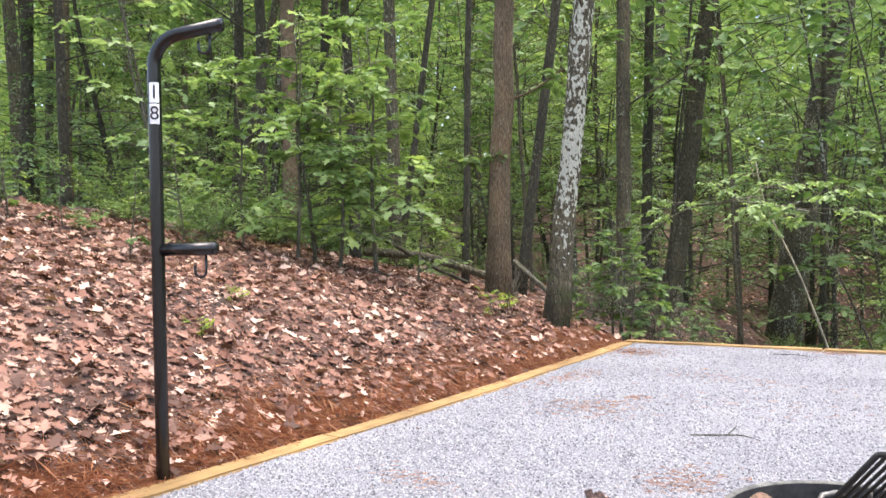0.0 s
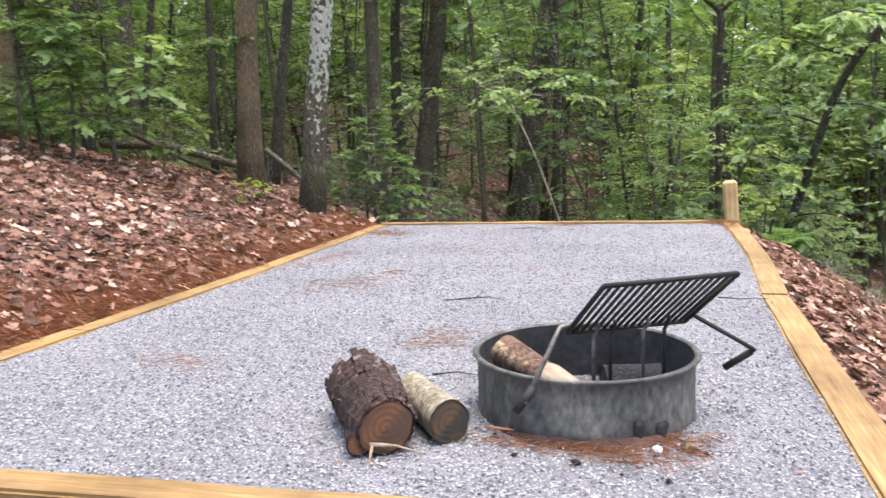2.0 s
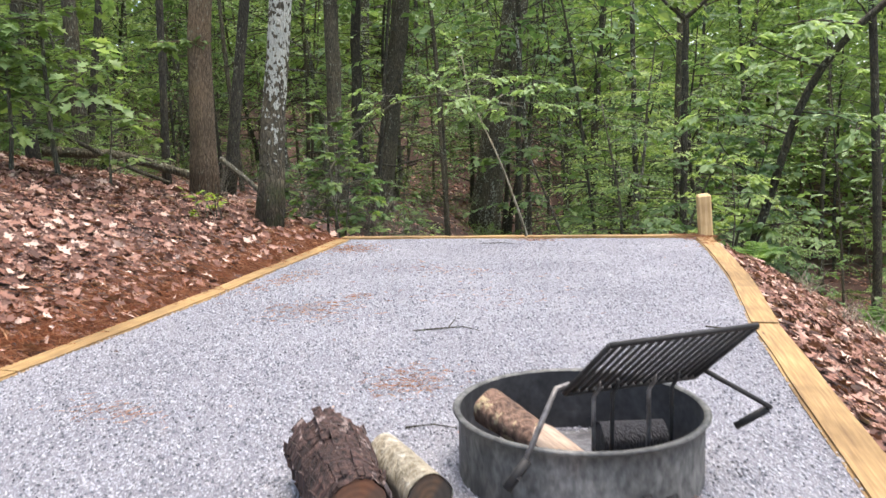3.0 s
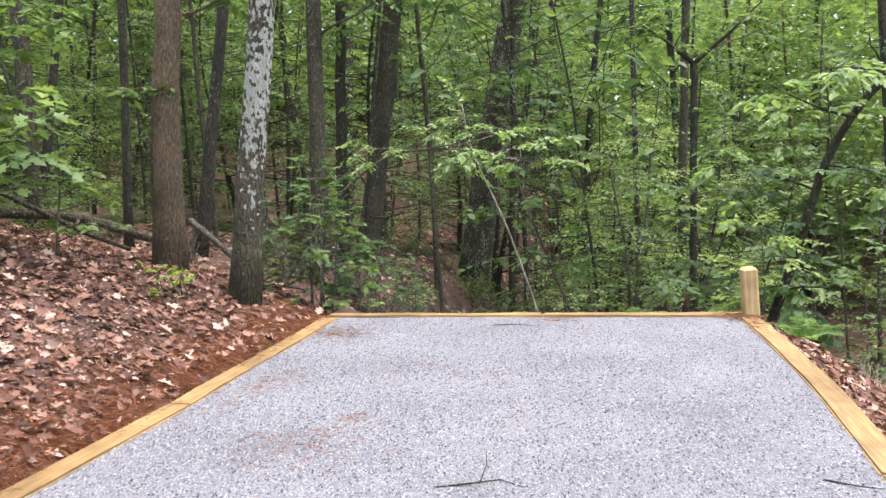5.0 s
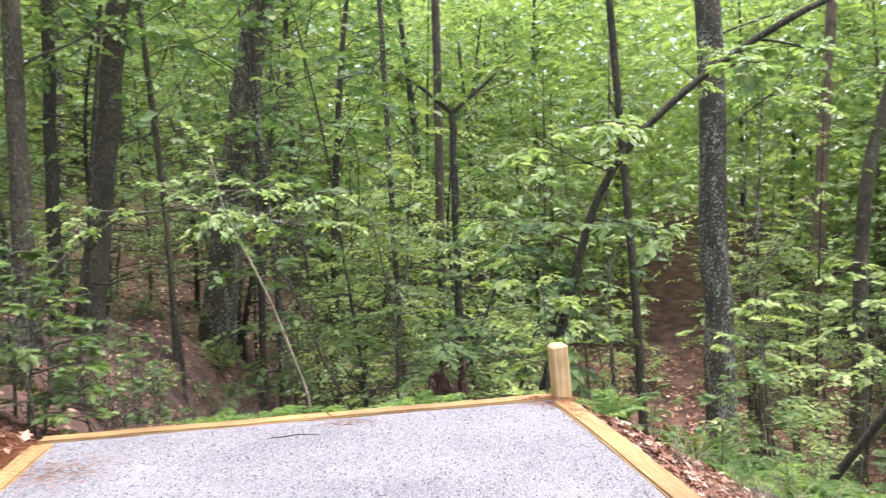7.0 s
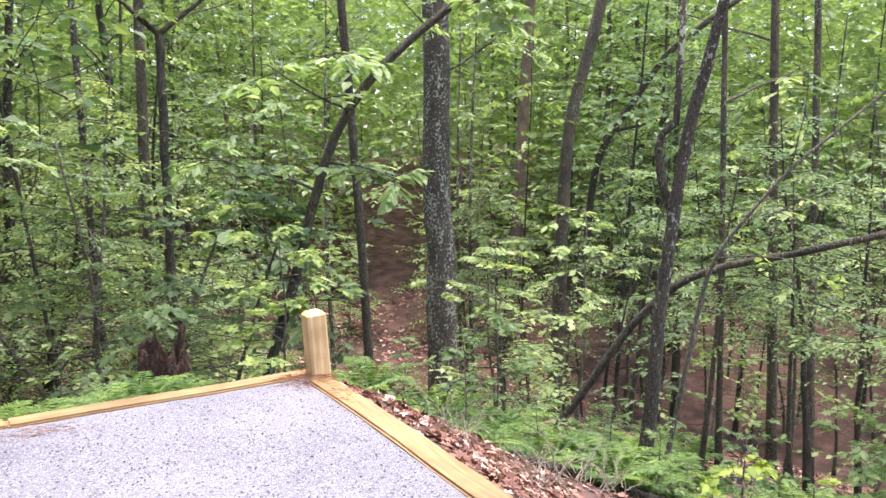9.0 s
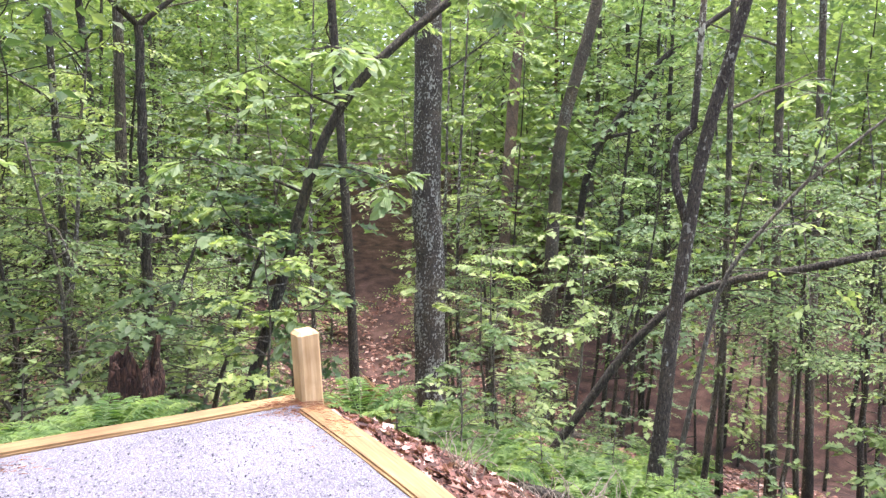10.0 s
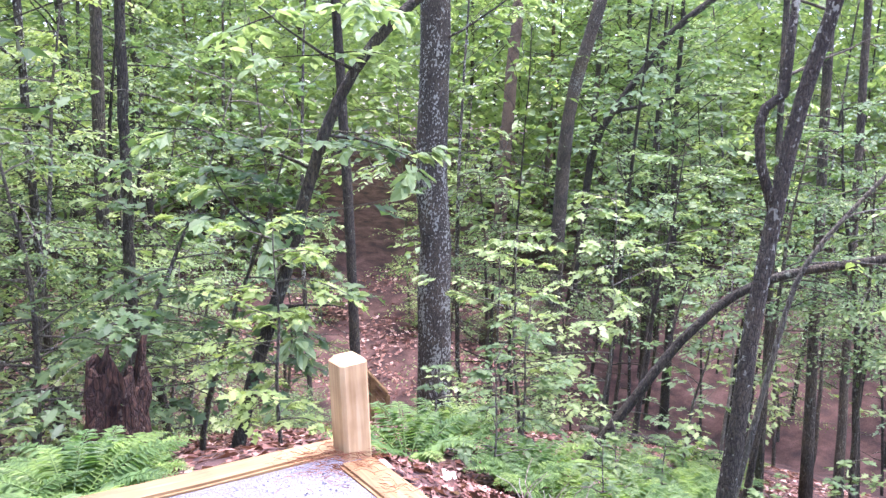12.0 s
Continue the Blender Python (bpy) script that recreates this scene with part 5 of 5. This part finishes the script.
def fern(seed, size=0.6):
    r = np.random.default_rng(seed)
    base = empty("fern", Matrix(), "soft light-green fern clump at the pad's edge", "fern", "ferns")
    for k in range(11):
        az = 2 * np.pi * (k + r.random() * 0.7) / 11
        ln = size * r.uniform(0.75, 1.15)
        t = np.linspace(0, 1, 12)
        line = np.stack([np.cos(az) * ln * t, np.sin(az) * ln * t, ln * (1.35 * t - 0.85 * t * t)], -1)
        V, F = tube(line, np.linspace(0.005, 0.0015, 12), 4, cap=False)
        h = Heap()
        h.add(V, F)
        n = 26
        q = np.repeat(np.linspace(0.15, 0.98, n), 2)
        sgn = np.tile((1, -1), n)
        i = np.minimum((q * 11).astype(int), 10)
        c = line[i] + (line[i + 1] - line[i]) * (q * 11 - i)[:, None]
        sd = np.array((-np.sin(az), np.cos(az), 0))
        al = sd[None] * sgn[:, None] + np.array((np.cos(az), np.sin(az), 0))[None] * 0.35 + r.normal(0, 0.1, (2 * n, 3))
        V, F = blades(c, al, np.tile((0, 0, 1.0), (2 * n, 1)) + r.normal(0, 0.2, (2 * n, 3)), ln * 0.34 * (1.05 - q) + 0.02, DIAMOND * (1, 0.5, 1), DIAMOND_F)
        h.add(V, F)
        h.ob("frond", M_FERN, base, False)
    return base


FERNS = [fern(91, 0.42), fern(92, 0.55)]
fr_rng = np.random.default_rng(95)
for k in range(64):
    if k < 52:
        u = fr_rng.random()
        x, y = -4.7 + 2.5 * u + fr_rng.normal(0, 0.1), 8.63 + 0.82 * u + fr_rng.uniform(0.6, 1.5)
    else:
        x, y = fr_rng.uniform(0.7, 3.2), fr_rng.uniform(10.3, 13.0)
    put_copy(FERNS[k % 2], x, y, fr_rng.uniform(0, 360), fr_rng.uniform(0.6, 0.95) if k < 52 else fr_rng.uniform(0.8, 1.15))
for k in range(20):
    put_copy(FERNS[k % 2], fr_rng.uniform(0.6, 6.5), fr_rng.uniform(10.4, 17), fr_rng.uniform(0, 360), fr_rng.uniform(0.9, 1.5))
put(FERNS[0], -0.75, 10.25, 0)
put(FERNS[1], -4.2, 10.1, 0)


# ---- stump, fallen wood, far rail ----
def broken_stump(x, y):
    r = np.random.default_rng(97)
    base = empty("stump", pose(x, y, float(land(x, y)) - 0.05), "rotten reddish-brown broken tree stump with jagged top", "stump")
    sides, n = 26, 8
    ang = np.linspace(0, 2 * np.pi, sides, endpoint=False)
    tops = 1.02 + 0.1 * np.sin(ang * 3 + 0.6) + 0.09 * np.sin(ang * 7) + r.normal(0, 0.07, sides)
    V, F = [], []
    for inner in (0, 1):
        for i in range(n):
            k = i / (n - 1)
            rr = (0.29 - 0.06 * k + 0.09 * np.exp(-5 * k)) * (1 + 0.1 * np.sin(ang * 5 + 1) + r.normal(0, 0.07, sides)) - 0.05 * inner
            for j in range(sides):
                V.append((rr[j] * np.cos(ang[j]), rr[j] * np.sin(ang[j]), tops[j] * k - 0.1 * (1 - k)))
    for inner in (0, 1):
        o = inner * n * sides
        for i in range(n - 1):
            for j in range(sides):
                q = [o + i * sides + j, o + i * sides + (j + 1) % sides, o + (i + 1) * sides + (j + 1) % sides, o + (i + 1) * sides + j]
                F.append(q if not inner else q[::-1])
    for j in range(sides):
        a, b = (n - 1) * sides + j, (n - 1) * sides + (j + 1) % sides
        F.append([a, b, b + n * sides, a + n * sides])
    mesh_ob("shell", V, F, M_DEADWOOD, base, False)
    return base


broken_stump(-2.47, 13.66)


def fallen(pts, r0, r1, bark, label, limbs=()):
    P = [(x, y, float(land(x, y)) + h) for x, y, h in pts]
    return stem("fallen_log", P, r0, r1, bark, label, 10, 0.0, int(abs(pts[0][0] * 100)), "fallen log", limbs)


fallen([(-4.75, 9.1, 0.12), (-4.4, 9.06, 0.13), (-3.85, 9.08, 0.08)], 0.11, 0.05, M_DEADWOOD, "dark rotten fallen log beyond the pad")
fallen([(-8.9, 8.0, 0.2), (-8.0, 8.3, 0.32), (-6.9, 8.75, 0.25)], 0.065, 0.05, M_BARK, "fallen grey trunk lying across the forest floor", ((0.5, (0.4, -0.5, -0.2), 0.8, 0.02),))
fallen([(-6.9, 8.9, 0.55), (-6.3, 8.8, 0.3), (-5.9, 8.75, 0.08)], 0.035, 0.025, M_TWIG, "broken grey branch leaning on the bank")
fallen([(-8.3, 7.5, 0.5), (-7.5, 8.0, 0.2), (-7.1, 8.2, 0.1)], 0.03, 0.02, M_BARK_DARK, "dark dead branch fallen on the bank")
fallen([(0.6, 10.6, 0.05), (1.3, 10.7, 0.06), (2.0, 10.5, 0.05)], 0.06, 0.04, M_BARK_DARK, "dark branch lying on the slope")
fallen([(5.6, 20, 0.15), (7.2, 19.5, 0.15), (9, 19.6, 0.1)], 0.1, 0.08, M_BARK_DARK, "fallen log on the valley floor")


def far_rail():
    """Timber handrail with balusters beside the trail in the valley."""
    a, b = np.array((4.33, 30.4)), np.array((3.42, 30.74))
    za, zb = -7.1, -6.08
    base = empty("handrail", pose(a[0], a[1], float(land(*a))), "yellow pine handrail with slats beside the woodland trail", "handrail")
    def plank(name, p, q, w, h):
        p, q = Vector(p), Vector(q)
        bm = bmesh.new()
        bmesh.ops.create_cube(bm, size=1)
        bmesh.ops.scale(bm, vec=((q - p).length, w, h), verts=bm.verts)
        bmesh.ops.bevel(bm, geom=bm.edges[:], offset=0.01, segments=1, affect="EDGES")
        bm.transform(Matrix.Translation((p + q) / 2 - Vector((a[0], a[1], float(land(*a))))) @ (q - p).to_track_quat("X", "Z").to_matrix().to_4x4())
        part(name, bm, M_TIMBER, base)
    plank("top_rail", (*a, za), (*b, zb), 0.2, 0.09)
    plank("bottom_rail", (*a, za - 0.86), (*b, zb - 0.86), 0.08, 0.14)
    for k in (0.22, 0.43, 0.64):
        plank("slat", (*a, za - k), (*b, zb - k), 0.05, 0.13)
    for k in (0.0, 0.5, 1.0):
        p = a + (b - a) * k
        z = za + (zb - za) * k
        plank("rail_post", (*p, z - 1.6), (*p, z - 0.04), 0.14, 0.14)


far_rail()

# ---- ground cover ----
def strew(name, xy, size, material, shape, faces, label, cat, r, lift=0.012, tilt=0.35, height=None):
    z = (land(xy[:, 0], xy[:, 1]) if height is None else height) + lift * r.random(len(xy))
    c = np.column_stack([xy, z])
    a = r.uniform(0, 2 * np.pi, len(xy))
    e = 0.08
    gx, gy = (land(xy[:, 0] + e, xy[:, 1]) - land(xy[:, 0] - e, xy[:, 1])) / (2 * e), (land(xy[:, 0], xy[:, 1] + e) - land(xy[:, 0], xy[:, 1] - e)) / (2 * e)
    if height is not None:
        gx, gy = gx * 0, gy * 0
    gx, gy = np.clip(gx, -1, 1), np.clip(gy, -1, 1)
    nrm = np.column_stack([-gx, -gy, np.ones(len(xy))]) + r.normal(0, tilt, (len(xy), 3))
    al = np.column_stack([np.cos(a), np.sin(a), np.cos(a) * gx + np.sin(a) * gy]) + r.normal(0, tilt * 0.4, (len(xy), 3))
    V, F = blades(c, al, nrm, size, shape, faces)
    return tagged(mesh_ob(name, V, F, material, None, False), label, cat, "", "stuff")


lr = np.random.default_rng(111)


def field(n, lo, hi, test):
    out = []
    got = 0
    while got < n:
        p = lr.uniform(lo, hi, (n * 2, 2))
        p = p[test(p[:, 0], p[:, 1])]
        out.append(p)
        got += len(p)
    return np.concatenate(out)[:n]


bank_xy = field(25000, (-10.5, -0.5), (-3.4, 9.6), lambda x, y: (OUT_L(x, y) > 0.1) & (OUT_L(x, y) < 5.5) & (lr.random(len(x)) < np.clip(0.6 + OUT_L(x, y) * 0.9, 0, 1)))
strew("leaf_litter", bank_xy, 0.04 + 0.1 * lr.random(len(bank_xy)) ** 1.9, M_LITTER, LOBED, LOBED_F, "dry brown and pale oak leaves covering the bank", "leaf litter", lr, 0.04, 0.5)
duff_xy = field(34000, (-9.5, -0.5), (-3.4, 9.4), lambda x, y: (OUT_L(x, y) > 0.08) & (OUT_L(x, y) < 4.6))
strew("leaf_fragments", duff_xy, lr.uniform(0.015, 0.05, len(duff_xy)), M_DUFF, DIAMOND, DIAMOND_F, "crumbled purplish-brown leaf fragments on the bank", "leaf litter", lr, 0.02, 0.45)
side_xy = field(5200, (-1.6, 2.2), (3.4, 10.6), lambda x, y: (OUT_R(x, y) > 0.1) & (OUT_R(x, y) < 1.9) & (lr.random(len(x)) < np.clip(1.3 - OUT_R(x, y) * 0.6, 0, 1)))
strew("leaf_litter", side_xy, lr.uniform(0.05, 0.12, len(side_xy)), M_LITTER, LOBED, LOBED_F, "dry brown leaves on the shoulder beside the pad", "leaf litter", lr, 0.035)
far_xy = field(36000, (-15, 8.5), (13, 46), lambda x, y: (np.maximum(OUT_F(x, y), OUT_R(x, y)) > 0.15) | (OUT_L(x, y) > 4))
strew("leaf_litter", far_xy, lr.uniform(0.07, 0.15, len(far_xy)) * (1 + 0.03 * np.maximum(far_xy[:, 1] - 10, 0)), M_LITTER, DIAMOND, DIAMOND_F, "brown leaf litter over the forest floor", "leaf litter", lr, 0.03)
floor_xy = field(46000, (-2.5, 9.8), (12, 34), lambda x, y: (np.maximum(OUT_F(x, y), OUT_R(x, y)) > 0.4))
strew("leaf_litter", floor_xy, lr.uniform(0.05, 0.11, len(floor_xy)) * (1 + 0.03 * np.maximum(floor_xy[:, 1] - 10, 0)), M_LITTER, DIAMOND, DIAMOND_F, "brown fallen leaves over the valley slope", "leaf litter", lr, 0.03)
NEEDLE = np.array([(0, 0.005, 0), (0.5, 0.008, 0.03), (1, 0.0, -0.02), (0.5, -0.005, 0.03)])
straw_xy = field(15000, (-6.2, 1.0), (-3.4, 9.2), lambda x, y: (OUT_L(x, y) > 0.07) & (lr.random(len(x)) < np.exp(-np.maximum(OUT_L(x, y) - 0.12 + 0.3 * lumps(x * 2, y * 2), 0) * 6)))
strew("pine_straw", straw_xy, lr.uniform(0.1, 0.2, len(straw_xy)), M_STRAW, NEEDLE, DIAMOND_F, "rusty orange pine straw along the timber edge", "pine straw", lr, 0.03, 0.25)
clumps = []
for cx, cy, rx, ry, n in ((-2.87, 3.23, 0.22, 0.1, 60), (-1.85, 4.07, 0.2, 0.22, 150), (-3.2, 5.25, 0.3, 0.3, 150), (-3.1, 5.7, 0.1, 0.1, 40), (-4.4, 7.75, 0.25, 0.25, 220), (-2.83, 8.9, 0.22, 0.1, 90), (-1.3, 9.46, 0.17, 0.15, 300), (-1.12, 9.1, 0.08, 0.35, 70),
                          (-0.66, 2.96, 0.22, 0.06, 230), (-0.44, 3.12, 0.09, 0.14, 170), (-0.95, 2.93, 0.16, 0.05, 80), (-3.0, 6.9, 0.5, 0.2, 60), (-2.2, 6.0, 0.6, 0.5, 50), (-3.5, 2.1, 0.15, 0.1, 50), (-4.0, 6.0, 0.15, 0.5, 120)):
    n = int(n * 1.7)
    clumps.append(np.column_stack([lr.normal(cx, rx * 0.6, n), lr.normal(cy, ry * 0.6, n)]))
for (px, py), (qx, qy) in zip(LEFT_RUN[:-1], LEFT_RUN[1:]):
    n = int(150 * math.hypot(qx - px, qy - py))
    t = lr.random(n)
    drift = np.sin(t * 9 + px * 5) * 0.5 + np.sin(t * 23 + py) * 0.3
    clumps.append(np.column_stack([px + (qx - px) * t - 0.03 + lr.normal(0, 0.035, n), py + (qy - py) * t])[drift + lr.normal(0, 0.25, n) > 0.05])
clump_xy = np.concatenate(clumps)
on_timber = np.maximum.reduce([OUT_R(clump_xy[:, 0], clump_xy[:, 1]), OUT_F(clump_xy[:, 0], clump_xy[:, 1]), OUT_L(clump_xy[:, 0], clump_xy[:, 1])]) > -0.12
strew("pine_straw", clump_xy, lr.uniform(0.04, 0.085, len(clump_xy)), M_STRAW, NEEDLE, DIAMOND_F, "scattered tufts of pine straw on the gravel", "pine straw", lr, 0.012, 0.15, np.where(on_timber, 0.026, 0.008))
pad_leaf = np.column_stack([lr.uniform(-4.2, 0, 70), lr.uniform(2.4, 9.2, 70)])
pad_leaf = pad_leaf[(OUT_L(pad_leaf[:, 0], pad_leaf[:, 1]) < -0.2) & (OUT_R(pad_leaf[:, 0], pad_leaf[:, 1]) < -0.2) & (OUT_F(pad_leaf[:, 0], pad_leaf[:, 1]) < -0.2)]
strew("bark_crumbs", pad_leaf, lr.uniform(0.012, 0.04, len(pad_leaf)), M_LITTER, DIAMOND, DIAMOND_F, "dark bark crumbs and bits of leaf on the gravel", "debris", lr, 0.006, 0.1, 0.008)

# loose stones over the gravel bed
PEB = np.array([(-0.5, -0.35, 0), (0.45, -0.4, 0.05), (0.5, 0.35, 0), (-0.4, 0.45, 0.04), (-0.22, -0.2, 0.4), (0.25, -0.1, 0.45), (0.15, 0.25, 0.38)])
PEB_F = [[0, 1, 5, 4], [1, 2, 6, 5], [2, 3, 6], [3, 0, 4, 6], [4, 5, 6]]
stone_xy = field(60000, (-5, 1.6), (0.4, 9.7), lambda x, y: (OUT_L(x, y) < -0.08) & (OUT_R(x, y) < -0.09) & (OUT_F(x, y) < -0.08) & (OUT_N(x, y) < -0.08) & (lr.random(len(x)) < np.clip(1.25 - 0.1 * y, 0.25, 1)))
strew("loose_gravel", stone_xy, lr.uniform(0.005, 0.013, len(stone_xy)), M_STONE, PEB, PEB_F, "loose angular grey stones on the gravel pad", "gravel", lr, 0.004, 0.3, -0.002 + 0.008 * lumps(stone_xy[:, 0] * 1.7, stone_xy[:, 1] * 1.7))

# twigs on the pad
for pts, r0, lab in (([(-2.3, 4.98, 0), (-2.12, 5.08, 0.012), (-2.05, 5.15, 0.008), (-1.93, 5.12, 0.0)], 0.008, "thin dead twig lying on the gravel"), ([(-2.13, 5.1, 0.004), (-2.17, 5.3, 0.01), (-2.24, 5.48, 0.004)], 0.005, "thin dead twig lying on the gravel"),
                     ([(-0.72, 5.66, 0), (-0.58, 5.6, 0.012), (-0.42, 5.55, 0.034)], 0.007, "thin dead twig across the timber edge"), ([(-3.52, 1.72, 0.03), (-3.42, 1.84, 0.035), (-3.3, 1.95, 0.02)], 0.024, "short dark stick at the pad's corner"),
                     ([(-3.3, 8.5, 0), (-3.1, 8.58, 0.008), (-2.95, 8.6, 0)], 0.008, "thin dead twig lying on the gravel"), ([(-1.62, 3.55, 0), (-1.52, 3.6, 0.01), (-1.4, 3.62, 0)], 0.006, "thin dead twig lying on the gravel")):
    V, F = tube(pts, np.linspace(r0 * 0.7, r0 * 0.25, len(pts)), 6)
    tagged(mesh_ob("twig", V, F, M_BARK_DARK), lab, "twig")

# far woods that close the view, haze put into their leaf colour
fw = np.random.default_rng(131)
n = 190000
az, dist = np.radians(fw.uniform(-84, 56, n)), fw.uniform(42, 80, n)
fx, fy = -1 + dist * np.sin(az), 3 + dist * np.cos(az)
cl = np.sin(az * 37 + dist * 0.6) + np.sin(az * 61 - dist * 0.35)
fz = land(np.clip(fx, -70, 70), np.clip(fy, -40, 80)) + fw.uniform(0, 1, n) ** 1.3 * 20 + 1.2 + cl
rising = (np.abs(np.degrees(az) - 12.3) < 4) & (dist < 62) & (fz - land(np.clip(fx, -70, 70), np.clip(fy, -40, 80)) < 7)
fc = np.column_stack([fx, fy, fz])[~rising]
n = len(fc)
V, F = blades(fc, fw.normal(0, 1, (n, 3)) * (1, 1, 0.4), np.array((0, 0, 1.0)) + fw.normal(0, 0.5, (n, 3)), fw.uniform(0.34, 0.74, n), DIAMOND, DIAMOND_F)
tagged(mesh_ob("far_woods", V, F, M_FAR, None, False), "distant woodland foliage across the valley, its green paled for haze", "woods", "", "stuff")
n = 64000
az, dist = np.radians(fw.uniform(-86, 58, n)), fw.uniform(86, 112, n)
fx, fy = -1 + dist * np.sin(az), 3 + dist * np.cos(az)
fc = np.column_stack([fx, fy, land(np.clip(fx, -70, 70), np.clip(fy, -40, 80)) + fw.uniform(0, 1, n) * 36 + 2 * np.sin(az * 23)])
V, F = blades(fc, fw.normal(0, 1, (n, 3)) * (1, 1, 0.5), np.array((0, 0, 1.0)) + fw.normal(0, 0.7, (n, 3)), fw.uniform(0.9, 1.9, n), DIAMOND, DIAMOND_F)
tagged(mesh_ob("far_woods", V, F, M_FAR, None, False), "farthest woodland crowns, their green paled for haze", "woods", "", "stuff")
